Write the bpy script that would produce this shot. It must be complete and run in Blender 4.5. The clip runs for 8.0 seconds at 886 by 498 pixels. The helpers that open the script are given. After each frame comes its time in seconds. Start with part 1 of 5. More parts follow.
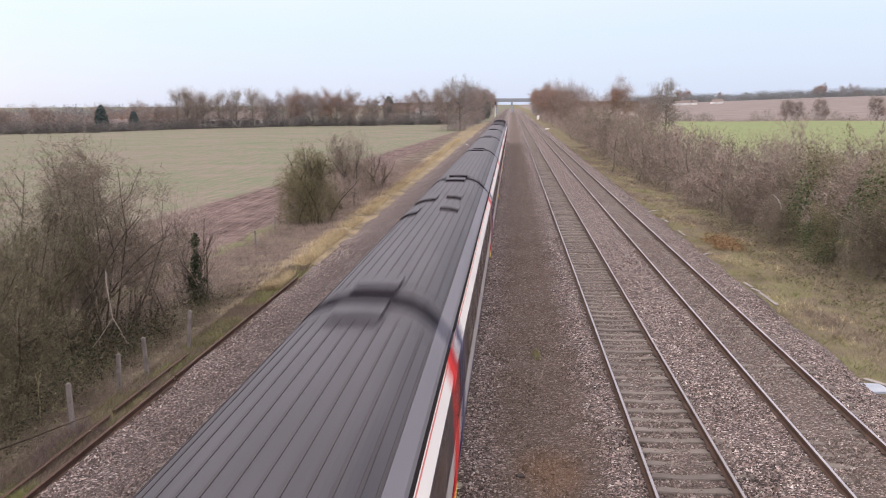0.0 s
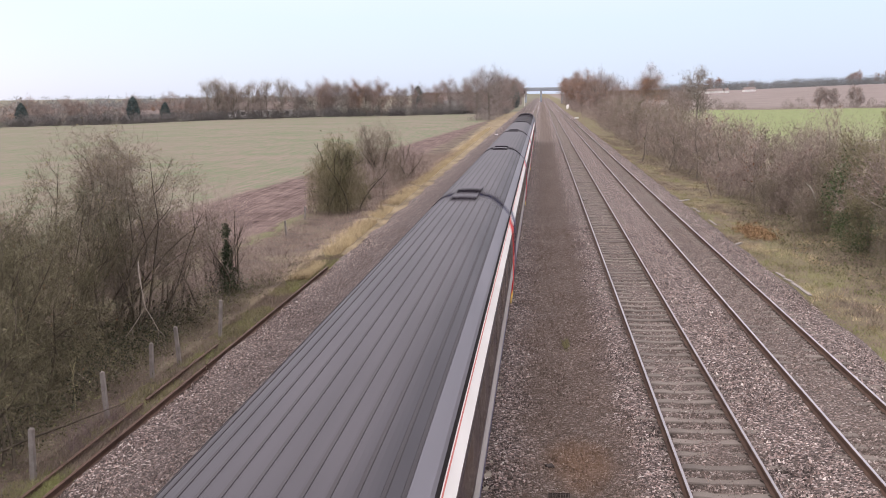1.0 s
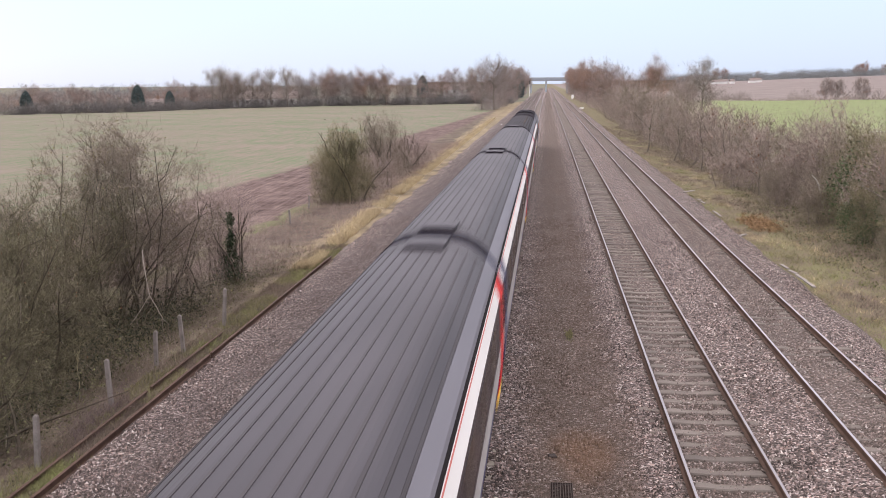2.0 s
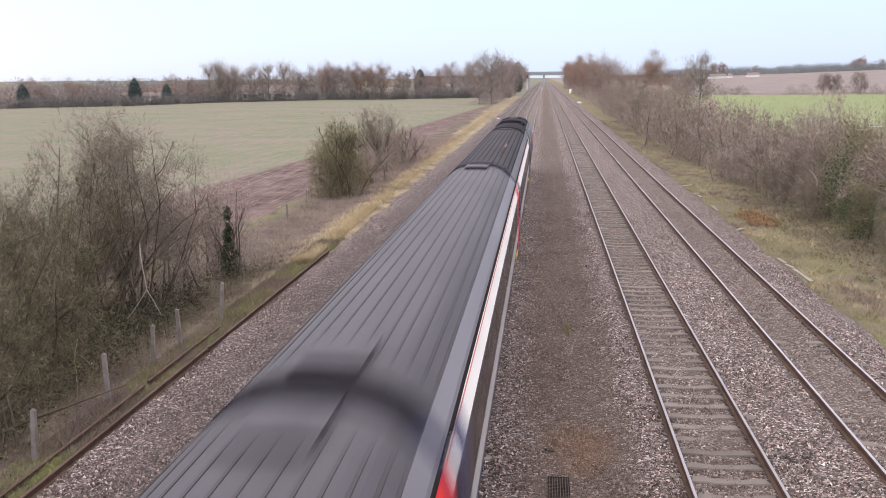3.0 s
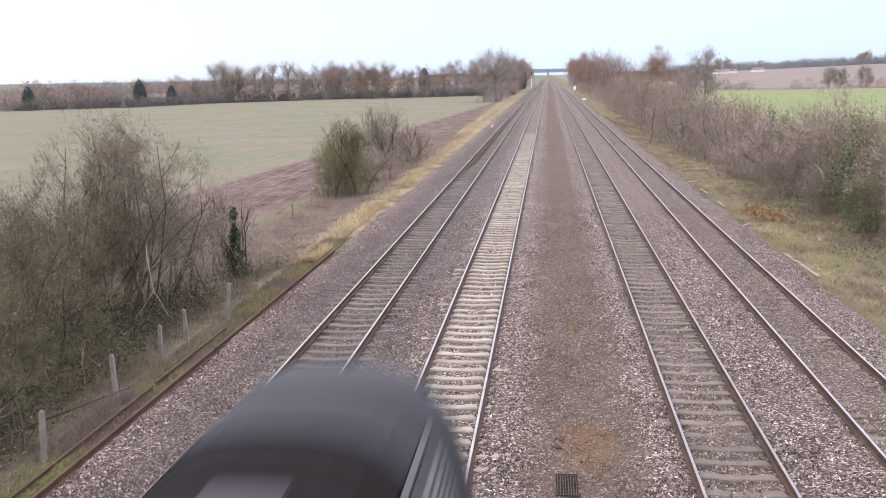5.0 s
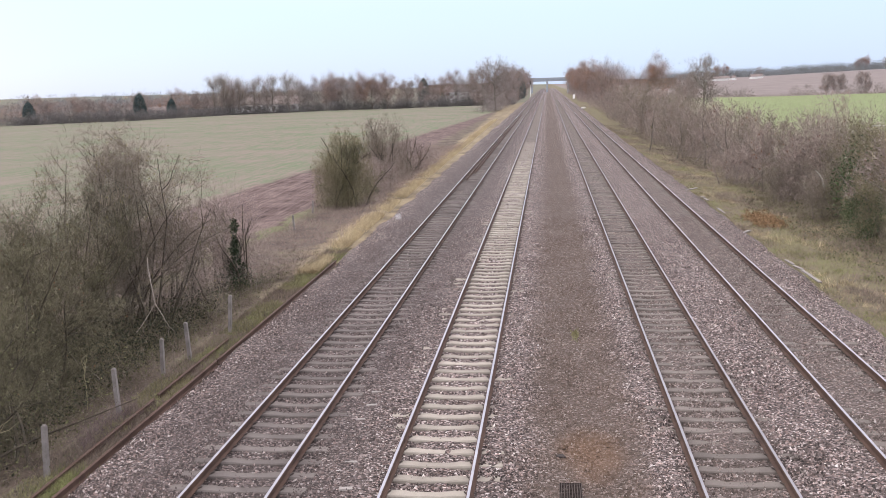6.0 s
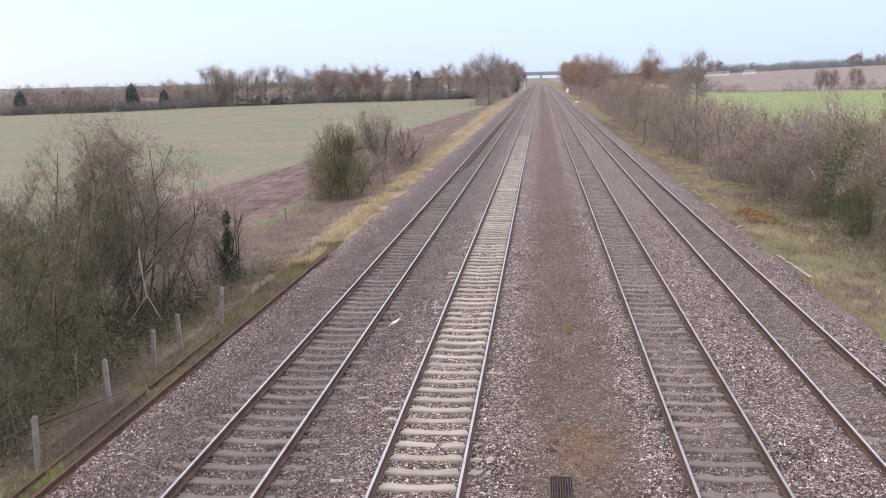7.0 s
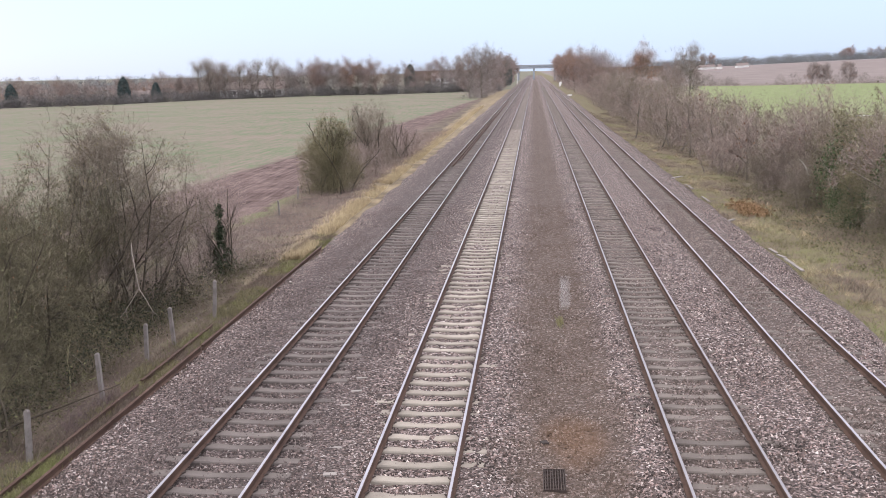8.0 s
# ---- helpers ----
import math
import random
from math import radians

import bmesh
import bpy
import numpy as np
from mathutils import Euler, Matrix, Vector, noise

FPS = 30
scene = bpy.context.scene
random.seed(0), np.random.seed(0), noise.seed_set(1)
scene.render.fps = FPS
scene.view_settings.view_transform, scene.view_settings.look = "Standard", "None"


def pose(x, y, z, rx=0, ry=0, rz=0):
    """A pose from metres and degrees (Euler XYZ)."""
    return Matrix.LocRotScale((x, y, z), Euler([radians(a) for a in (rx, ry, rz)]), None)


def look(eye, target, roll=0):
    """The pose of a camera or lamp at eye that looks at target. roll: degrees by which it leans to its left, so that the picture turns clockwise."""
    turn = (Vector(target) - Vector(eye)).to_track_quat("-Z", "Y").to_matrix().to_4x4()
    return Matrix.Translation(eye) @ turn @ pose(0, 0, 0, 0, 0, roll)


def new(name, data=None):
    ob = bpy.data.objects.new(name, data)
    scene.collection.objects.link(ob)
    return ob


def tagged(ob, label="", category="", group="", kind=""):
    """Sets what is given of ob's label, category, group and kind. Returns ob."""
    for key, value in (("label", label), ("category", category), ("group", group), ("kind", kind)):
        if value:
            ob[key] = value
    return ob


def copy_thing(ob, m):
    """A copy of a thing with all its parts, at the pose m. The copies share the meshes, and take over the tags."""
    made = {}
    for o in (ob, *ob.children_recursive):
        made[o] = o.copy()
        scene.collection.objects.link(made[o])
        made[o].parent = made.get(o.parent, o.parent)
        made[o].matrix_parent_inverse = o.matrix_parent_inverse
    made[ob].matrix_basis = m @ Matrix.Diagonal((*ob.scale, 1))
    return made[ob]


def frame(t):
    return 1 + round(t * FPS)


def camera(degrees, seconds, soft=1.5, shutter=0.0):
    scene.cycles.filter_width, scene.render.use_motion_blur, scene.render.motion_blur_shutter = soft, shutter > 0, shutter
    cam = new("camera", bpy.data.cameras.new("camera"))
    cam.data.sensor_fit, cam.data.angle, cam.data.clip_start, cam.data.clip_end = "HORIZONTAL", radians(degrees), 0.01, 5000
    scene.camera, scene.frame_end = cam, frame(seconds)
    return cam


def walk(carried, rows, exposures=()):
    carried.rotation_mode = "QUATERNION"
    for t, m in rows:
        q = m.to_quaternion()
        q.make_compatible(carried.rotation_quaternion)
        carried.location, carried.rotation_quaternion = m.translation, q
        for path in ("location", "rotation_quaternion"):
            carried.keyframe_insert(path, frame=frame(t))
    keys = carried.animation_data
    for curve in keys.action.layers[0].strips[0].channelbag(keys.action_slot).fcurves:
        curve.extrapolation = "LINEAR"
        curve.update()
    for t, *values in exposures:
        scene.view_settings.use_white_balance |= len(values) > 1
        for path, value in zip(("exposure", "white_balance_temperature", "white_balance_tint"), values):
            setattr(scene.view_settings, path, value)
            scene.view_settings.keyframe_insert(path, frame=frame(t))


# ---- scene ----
EYE_Z = 6.79
# seconds, yaw to the right, pitch, clockwise lean
TURNS = [
    (0.0, -4.244, -8.840, 0.368), (0.5, -5.155, -9.124, 0.300), (1.0, -6.053, -9.440, 0.711),
    (1.5, -6.348, -9.793, 0.485), (3.0, -6.152, -10.412, 0.390), (3.5, -6.165, -10.525, 0.504),
    (4.0, -6.259, -10.591, 0.752), (4.5, -6.407, -10.705, 0.731), (6.0, -6.568, -9.914, 1.618),
    (6.5, -6.064, -9.922, 1.215), (7.0, -6.110, -10.332, 1.161), (7.5, -5.974, -10.669, 1.052),
    (8.0, -5.682, -10.752, 1.110),
]
cam = camera(50.7, 8.0, soft=0.72, shutter=0.9)
walk(cam, [(t, pose(0, 0, EYE_Z, 90 + p, 0, -w) @ pose(0, 0, 0, 0, 0, -r)) for t, w, p, r in TURNS],
     exposures=[(0.0, 0.08, 6800, 13), (1.5, 0.16, 6720, 12.5), (3.0, 0.25, 6560, 11.3), (4.5, 0.46, 6400, 10.2), (6.0, 0.17, 6400, 10), (8.0, 0.18, 6380, 10)])

# ---------------------------------------------------------------- world and sun
world = bpy.data.worlds.new("overcast_sky")
scene.world = world
world.use_nodes = True
wn, wl = world.node_tree.nodes, world.node_tree.links
wn.clear()
sky = wn.new("ShaderNodeTexSky")
sky.sky_type, sky.sun_disc = "NISHITA", False
sky.sun_elevation, sky.sun_rotation = radians(22), radians(-60)
sky.air_density, sky.dust_density, sky.ozone_density = 1.0, 1.0, 2.0
bg_sky, bg_cloud, add, out = (wn.new("ShaderNodeBackground"), wn.new("ShaderNodeBackground"),
                              wn.new("ShaderNodeAddShader"), wn.new("ShaderNodeOutputWorld"))
bg_sky.inputs["Strength"].default_value = 0.02
cloud = wn.new("ShaderNodeTexNoise")
cloud.inputs["Scale"].default_value, cloud.inputs["Detail"].default_value = 1.6, 4
# an overcast sky is about three times as bright overhead as at the horizon
where, parts3, rise = wn.new("ShaderNodeTexCoord"), wn.new("ShaderNodeSeparateXYZ"), wn.new("ShaderNodeMath")
wl.new(where.outputs["Generated"], parts3.inputs[0])
rise.operation = "MULTIPLY_ADD"
rise.inputs[1].default_value = 0.12
wl.new(cloud.outputs["Fac"], rise.inputs[0])
wl.new(parts3.outputs[2], rise.inputs[2])
cramp = wn.new("ShaderNodeValToRGB")
tones = [(0.05, (0.186, 0.219, 0.288)), (0.14, (0.204, 0.248, 0.314)), (0.25, (0.270, 0.286, 0.336)), (0.60, (0.60, 0.565, 0.60)), (1.0, (0.82, 0.765, 0.815))]
while len(cramp.color_ramp.elements) < len(tones):
    cramp.color_ramp.elements.new(0.5)
for el, (at, tone) in zip(cramp.color_ramp.elements, tones):
    el.position, el.color = at, (*tone, 1)
bg_cloud.inputs["Strength"].default_value = 3.0
wl.new(rise.outputs[0], cramp.inputs["Fac"])
wl.new(sky.outputs[0], bg_sky.inputs["Color"])
wl.new(cramp.outputs[0], bg_cloud.inputs["Color"])
wl.new(bg_sky.outputs[0], add.inputs[0])
wl.new(bg_cloud.outputs[0], add.inputs[1])
wl.new(add.outputs[0], out.inputs["Surface"])
sun = new("sun", bpy.data.lights.new("sun", "SUN"))
sun.data.energy, sun.data.angle, sun.data.color = 0.7, radians(25), (1.0, 0.95, 0.88)
sun.matrix_world = look((-60, -30, 60), (0, 0, 0))


# ---------------------------------------------------------------- materials
def nodes_of(name):
    m = bpy.data.materials.new(name)
    m.use_nodes = True
    return m, m.node_tree.nodes, m.node_tree.links, m.node_tree.nodes["Principled BSDF"]


def ramp(n, stops):
    r = n.new("ShaderNodeValToRGB")
    e = r.color_ramp.elements
    while len(e) < len(stops):
        e.new(0.5)
    for el, (pos, c) in zip(e, stops):
        el.position, el.color = pos, (*c, 1)
    return r


def mixer(n, l, fac, a, b, mode="MIX"):
    m = n.new("ShaderNodeMix")
    m.data_type, m.blend_type = "RGBA", mode
    for sock, v in ((m.inputs[0], fac), (m.inputs[6], a), (m.inputs[7], b)):
        if isinstance(v, (int, float)):
            sock.default_value = v
        elif isinstance(v, tuple):
            sock.default_value = (*v, 1)
        else:
            l.new(v, sock)
    return m.outputs[2]


def calc(n, l, op, a, b=0.0, c=0.0):
    m = n.new("ShaderNodeMath")
    m.operation = op
    for i, v in enumerate((a, b, c)):
        if isinstance(v, (int, float)):
            m.inputs[i].default_value = v
        else:
            l.new(v, m.inputs[i])
    return m.outputs[0]


def step(n, l, v, lo, hi):
    m = n.new("ShaderNodeMapRange")
    m.interpolation_type = "SMOOTHSTEP"
    l.new(v, m.inputs[0])
    m.inputs[1].default_value, m.inputs[2].default_value = lo, hi
    return m.outputs[0]


def noise_of(n, l, vec, scale, detail=4, rough=0.6):
    t = n.new("ShaderNodeTexNoise")
    t.inputs["Scale"].default_value, t.inputs["Detail"].default_value, t.inputs["Roughness"].default_value = scale, detail, rough
    l.new(vec, t.inputs["Vector"])
    return t.outputs["Fac"]


def bumped(n, l, bsdf, height, strength, distance=0.02):
    b = n.new("ShaderNodeBump")
    b.inputs["Strength"].default_value, b.inputs["Distance"].default_value = strength, distance
    l.new(height, b.inputs["Height"])
    l.new(b.outputs[0], bsdf.inputs["Normal"])


def surf(name, c1, c2, rough=0.8, metal=0.0, big=1.5, small=25.0, bump=0.3, vary=0.0, island=0.0, local=False, stretch=(1, 1, 1), gloss=0.25):
    """A two-scale surface: patches between c1 and c2, fine grain and relief; vary: by object, island: by piece."""
    m, n, l, b = nodes_of(name)
    tc = n.new("ShaderNodeTexCoord")
    geo = n.new("ShaderNodeNewGeometry")
    mp = n.new("ShaderNodeMapping")
    mp.inputs["Scale"].default_value = stretch
    l.new(tc.outputs["Object"] if local else geo.outputs["Position"], mp.inputs["Vector"])
    a, f = noise_of(n, l, mp.outputs[0], big, 5), noise_of(n, l, mp.outputs[0], small, 3)
    mixed = calc(n, l, "ADD", calc(n, l, "MULTIPLY", a, 0.65), calc(n, l, "MULTIPLY", f, 0.35))
    r = ramp(n, [(0.33, c1), (0.67, c2)])
    l.new(mixed, r.inputs[0])
    col = r.outputs[0]
    if vary or island:
        src = n.new("ShaderNodeObjectInfo").outputs["Random"] if vary else geo.outputs["Random Per Island"]
        v = n.new("ShaderNodeMapRange")
        l.new(src, v.inputs[0])
        v.inputs[3].default_value, v.inputs[4].default_value = 1 - (vary or island), 1 + (vary or island)
        h = n.new("ShaderNodeHueSaturation")
        l.new(v.outputs[0], h.inputs["Value"])
        l.new(col, h.inputs["Color"])
        col = h.outputs[0]
    l.new(col, b.inputs["Base Color"])
    b.inputs["Metallic"].default_value = metal
    rr = n.new("ShaderNodeMapRange")
    l.new(f, rr.inputs[0])
    rr.inputs[3].default_value, rr.inputs[4].default_value = max(0.02, rough - 0.12), min(1, rough + 0.12)
    l.new(rr.outputs[0], b.inputs["Roughness"])
    b.inputs["Specular IOR Level"].default_value = gloss
    if bump:
        bumped(n, l, b, f, bump)
    return m


def ballast_material(name, loose=False):
    """Crushed stone; loose: the colour changes from stone to stone of the mesh, else from cell to cell."""
    m, n, l, b = nodes_of(name)
    geo = n.new("ShaderNodeNewGeometry")
    pos = geo.outputs["Position"]
    xyz = n.new("ShaderNodeSeparateXYZ")
    l.new(pos, xyz.inputs[0])
    vor = n.new("ShaderNodeTexVoronoi")
    vor.inputs["Scale"].default_value = 25
    l.new(pos, vor.inputs["Vector"])
    cell = n.new("ShaderNodeSeparateColor")
    l.new(vor.outputs["Color"], cell.inputs[0])
    stones = ramp(n, [(0.0, (0.026, 0.022, 0.020)), (0.3, (0.078, 0.065, 0.060)), (0.62, (0.152, 0.127, 0.118)), (0.86, (0.30, 0.25, 0.235)), (0.95, (0.42, 0.37, 0.35)), (1.0, (0.66, 0.63, 0.60))])
    l.new(geo.outputs["Random Per Island"] if loose else cell.outputs[0], stones.inputs[0])
    patch = noise_of(n, l, pos, 0.55, 5)
    warm = noise_of(n, l, pos, 14, 2)
    wob = calc(n, l, "ADD", xyz.outputs[0], calc(n, l, "MULTIPLY", calc(n, l, "SUBTRACT", noise_of(n, l, pos, 0.8), 0.5), 1.6))
    # some stones are of pinker rock
    col = mixer(n, l, calc(n, l, "MULTIPLY", step(n, l, warm, 0.50, 0.62), 0.6), stones.outputs[0], mixer(n, l, 1.0, stones.outputs[0], (1.16, 0.95, 0.88), "MULTIPLY"))
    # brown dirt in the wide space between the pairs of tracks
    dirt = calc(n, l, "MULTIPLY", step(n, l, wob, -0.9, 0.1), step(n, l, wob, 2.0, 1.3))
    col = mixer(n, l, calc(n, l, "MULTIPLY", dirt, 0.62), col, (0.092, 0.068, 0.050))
    # brake dust along the outer fast line
    dust = calc(n, l, "MULTIPLY", step(n, l, wob, -9.4, -7.2), step(n, l, wob, -2.6, -4.4))
    col = mixer(n, l, calc(n, l, "MULTIPLY", dust, 0.5), col, (0.058, 0.048, 0.046))
    four = calc(n, l, "MULTIPLY", step(n, l, wob, 2.3, 2.9), step(n, l, wob, 4.4, 3.9))
    four2 = calc(n, l, "MULTIPLY", step(n, l, wob, 5.7, 6.2), step(n, l, wob, 7.7, 7.2))
    col = mixer(n, l, calc(n, l, "MULTIPLY", calc(n, l, "ADD", four, four2), 0.45), col, (0.105, 0.086, 0.072))
    # rusty spill near the drain
    dx, dy = calc(n, l, "SUBTRACT", xyz.outputs[0], 0.75), calc(n, l, "SUBTRACT", xyz.outputs[1], 17.4)
    rr = calc(n, l, "ADD", calc(n, l, "MULTIPLY", dx, calc(n, l, "MULTIPLY", dx, 1.3)), calc(n, l, "MULTIPLY", dy, calc(n, l, "MULTIPLY", dy, 0.35)))
    spill = step(n, l, calc(n, l, "ADD", rr, calc(n, l, "MULTIPLY", patch, 1.4)), 1.6, 0.7)
    col = mixer(n, l, calc(n, l, "MULTIPLY", spill, 0.40), col, (0.21, 0.125, 0.07))
    col = mixer(n, l, 0.6, col, mixer(n, l, patch, (0.56, 0.535, 0.525), (1.16, 1.12, 1.085)), "MULTIPLY")
    l.new(col, b.inputs["Base Color"])
    b.inputs["Roughness"].default_value = 0.9
    b.inputs["Specular IOR Level"].default_value = 0.2
    if loose:
        return m
    inv = calc(n, l, "SUBTRACT", 1.0, vor.outputs["Distance"])
    bumped(n, l, b, calc(n, l, "ADD", inv, calc(n, l, "MULTIPLY", cell.outputs[1], 0.6)), 0.9, 0.04)
    return m


def ground_material():
    m, n, l, b = nodes_of("open_country")
    geo = n.new("ShaderNodeNewGeometry")
    pos = geo.outputs["Position"]
    xyz = n.new("ShaderNodeSeparateXYZ")
    l.new(pos, xyz.inputs[0])
    x, y = xyz.outputs[0], xyz.outputs[1]
    big, mid, fine = noise_of(n, l, pos, 0.05, 4), noise_of(n, l, pos, 0.6, 5), noise_of(n, l, pos, 9, 4)
    wob = calc(n, l, "ADD", x, calc(n, l, "MULTIPLY", calc(n, l, "SUBTRACT", mid, 0.5), 3.0))
    grain = calc(n, l, "ADD", calc(n, l, "MULTIPLY", mid, 0.55), calc(n, l, "MULTIPLY", fine, 0.45))
    # autumn-sown field: thin green over brown soil, in drill rows and patches
    crop = ramp(n, [(0.26, (0.190, 0.156, 0.128)), (0.44, (0.162, 0.145, 0.111)), (0.56, (0.140, 0.146, 0.098)), (0.76, (0.104, 0.140, 0.072))])
    mp = n.new("ShaderNodeMapping")
    mp.inputs["Rotation"].default_value, mp.inputs["Scale"].default_value = (0, 0, radians(-3)), (1.8, 0.13, 1)
    l.new(pos, mp.inputs["Vector"])
    streak = noise_of(n, l, mp.outputs[0], 1.0, 6, 0.8)
    tuft = calc(n, l, "ADD", calc(n, l, "MULTIPLY", streak, 0.48), calc(n, l, "ADD", calc(n, l, "MULTIPLY", noise_of(n, l, pos, 0.07, 8, 0.75), 0.32), calc(n, l, "MULTIPLY", noise_of(n, l, pos, 1.3, 7, 0.85), 0.20)))
    l.new(calc(n, l, "MULTIPLY_ADD", tuft, 3.4, -1.21), crop.inputs[0])
    # bare ploughed headland beside the line
    rows = n.new("ShaderNodeTexNoise")
    rows.inputs["Scale"].default_value, rows.inputs["Detail"].default_value, rows.inputs["Roughness"].default_value = 1.0, 5, 0.7
    furrow = n.new("ShaderNodeMapping")
    furrow.inputs["Rotation"].default_value, furrow.inputs["Scale"].default_value = (0, 0, radians(-2)), (3.2, 0.13, 1)
    l.new(pos, furrow.inputs["Vector"])
    l.new(furrow.outputs[0], rows.inputs["Vector"])
    soil = ramp(n, [(0.40, (0.048, 0.032, 0.029)), (0.49, (0.108, 0.077, 0.069)), (0.60, (0.190, 0.142, 0.126))])
    l.new(calc(n, l, "ADD", calc(n, l, "MULTIPLY", rows.outputs["Fac"], 0.48), calc(n, l, "MULTIPLY", grain, 0.52)), soil.inputs[0])
    edge = calc(n, l, "ADD", wob, calc(n, l, "MULTIPLY", y, -0.045))
    col = mixer(n, l, step(n, l, edge, -28.0, -26.6), crop.outputs[0], soil.outputs[0])
    # a grassy strip where the headland ends
    col = mixer(n, l, calc(n, l, "MULTIPLY", calc(n, l, "MULTIPLY", step(n, l, edge, -18.6, -17.9), step(n, l, edge, -16.9, -17.5)), 0.6), col, (0.12, 0.145, 0.055))
    # rough dead grass on the bank
    bank = ramp(n, [(0.38, (0.050, 0.040, 0.032)), (0.5, (0.115, 0.092, 0.074)), (0.62, (0.165, 0.145, 0.095))])
    l.new(grain, bank.inputs[0])
    col = mixer(n, l, step(n, l, wob, -15.8, -14.4), col, bank.outputs[0])
    vx = calc(n, l, "ADD", wob, calc(n, l, "MULTIPLY", y, 0.014))
    straw = calc(n, l, "MULTIPLY", calc(n, l, "MULTIPLY", step(n, l, vx, -11.0, -9.9), step(n, l, y, 26.0, 40.0)), step(n, l, x, -8.0, -9.0))
    col = mixer(n, l, calc(n, l, "MULTIPLY", straw, 0.75), col, mixer(n, l, step(n, l, grain, 0.4, 0.6), (0.12, 0.096, 0.062), (0.30, 0.245, 0.155)))
    # darker brown ground under the near left bushes
    under_bush_zone = calc(n, l, "MULTIPLY", calc(n, l, "MULTIPLY", step(n, l, wob, -17.5, -15.5), step(n, l, wob, -10.0, -11.0)), step(n, l, y, 40.0, 34.0))
    col = mixer(n, l, calc(n, l, "MULTIPLY", under_bush_zone, 0.55), col, mixer(n, l, grain, (0.030, 0.024, 0.018), (0.095, 0.072, 0.052)))
    rbank = ramp(n, [(0.34, (0.072, 0.057, 0.042)), (0.46, (0.140, 0.115, 0.080)), (0.56, (0.158, 0.145, 0.080)), (0.68, (0.122, 0.142, 0.056))])
    l.new(grain, rbank.inputs[0])
    col = mixer(n, l, step(n, l, x, 0.0, 1.0), col, rbank.outputs[0])
    # pasture, then the ploughed hillside
    green = ramp(n, [(0.36, (0.125, 0.152, 0.068)), (0.5, (0.165, 0.197, 0.090)), (0.64, (0.215, 0.236, 0.122))])
    l.new(calc(n, l, "MULTIPLY_ADD", calc(n, l, "ADD", calc(n, l, "MULTIPLY", streak, 0.5), calc(n, l, "MULTIPLY", grain, 0.5)), 1.8, -0.4), green.inputs[0])
    col = mixer(n, l, step(n, l, wob, 17.5, 20.0), col, green.outputs[0])
    hill = ramp(n, [(0.35, (0.160, 0.135, 0.124)), (0.65, (0.205, 0.174, 0.160))])
    l.new(big, hill.inputs[0])
    right = step(n, l, x, 19.0, 21.0)
    col = mixer(n, l, calc(n, l, "MULTIPLY", right, step(n, l, y, 383.0, 390.0)), col, hill.outputs[0])
    far = ramp(n, [(0.3, (0.11, 0.115, 0.085)), (0.7, (0.17, 0.16, 0.115))])
    l.new(big, far.inputs[0])
    col = mixer(n, l, calc(n, l, "MULTIPLY", step(n, l, x, 1.0, 0.0), step(n, l, y, 360.0, 380.0)), col, far.outputs[0])
    l.new(col, b.inputs["Base Color"])
    b.inputs["Roughness"].default_value = 0.95
    b.inputs["Specular IOR Level"].default_value = 0.1
    bumped(n, l, b, calc(n, l, "ADD", grain, calc(n, l, "MULTIPLY", rows.outputs["Fac"], 0.3)), 0.8, 0.12)
    return m


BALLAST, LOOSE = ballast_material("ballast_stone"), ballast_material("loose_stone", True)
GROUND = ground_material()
PALE_CONCRETE = surf("pale_concrete", (0.215, 0.19, 0.158), (0.335, 0.305, 0.255), 0.9, small=40, vary=0.16)
DARK_CONCRETE = surf("dusty_concrete", (0.088, 0.075, 0.068), (0.15, 0.131, 0.118), 0.9, small=40, vary=0.18)
MID_CONCRETE = surf("faded_concrete", (0.17, 0.148, 0.125), (0.27, 0.24, 0.205), 0.9, small=40)
WORN_CONCRETE = surf("worn_concrete", (0.104, 0.089, 0.078), (0.172, 0.150, 0.131), 0.9, small=40, vary=0.22)
POST_CONCRETE = surf("weathered_post", (0.13, 0.115, 0.105), (0.27, 0.245, 0.23), 0.9, big=4, small=50)
RUST = surf("rusty_steel", (0.055, 0.034, 0.027), (0.12, 0.075, 0.055), 0.8, 0.2, small=40)
OLD_RUST = surf("old_rust", (0.055, 0.034, 0.026), (0.105, 0.066, 0.050), 0.85, 0.1, small=30)
STEEL = surf("polished_rail", (0.33, 0.32, 0.345), (0.46, 0.45, 0.475), 0.34, 1.0, small=60, bump=0.05)
DULL_STEEL = surf("dull_rail", (0.25, 0.24, 0.25), (0.36, 0.35, 0.36), 0.45, 1.0, small=60, bump=0.05)
CLIP = surf("clip_steel", (0.045, 0.035, 0.03), (0.09, 0.07, 0.06), 0.7, 0.4)
ROOF = surf("weathered_roof", (0.037, 0.0345, 0.040), (0.065, 0.060, 0.068), 0.55, big=0.9, small=14, bump=0.08, gloss=0.22, local=True, stretch=(1.6, 0.25, 1))
ROOF_RIB = surf("roof_groove", (0.034, 0.0305, 0.0335), (0.056, 0.0505, 0.055), 0.6, gloss=0.2, local=True)
ROOF_DARK = surf("sooty_roof", (0.010, 0.0085, 0.0115), (0.026, 0.021, 0.028), 0.8, big=0.8, small=14, bump=0.08, gloss=0.05, local=True, stretch=(1.6, 0.3, 1))
NOSE = surf("sooty_blue_cab", (0.016, 0.017, 0.023), (0.034, 0.035, 0.045), 0.6, big=0.8, small=12, bump=0.05, gloss=0.25, local=True)
SOOT_RIB = surf("sooty_groove", (0.012, 0.0105, 0.012), (0.022, 0.019, 0.022), 0.8, gloss=0.05, local=True)
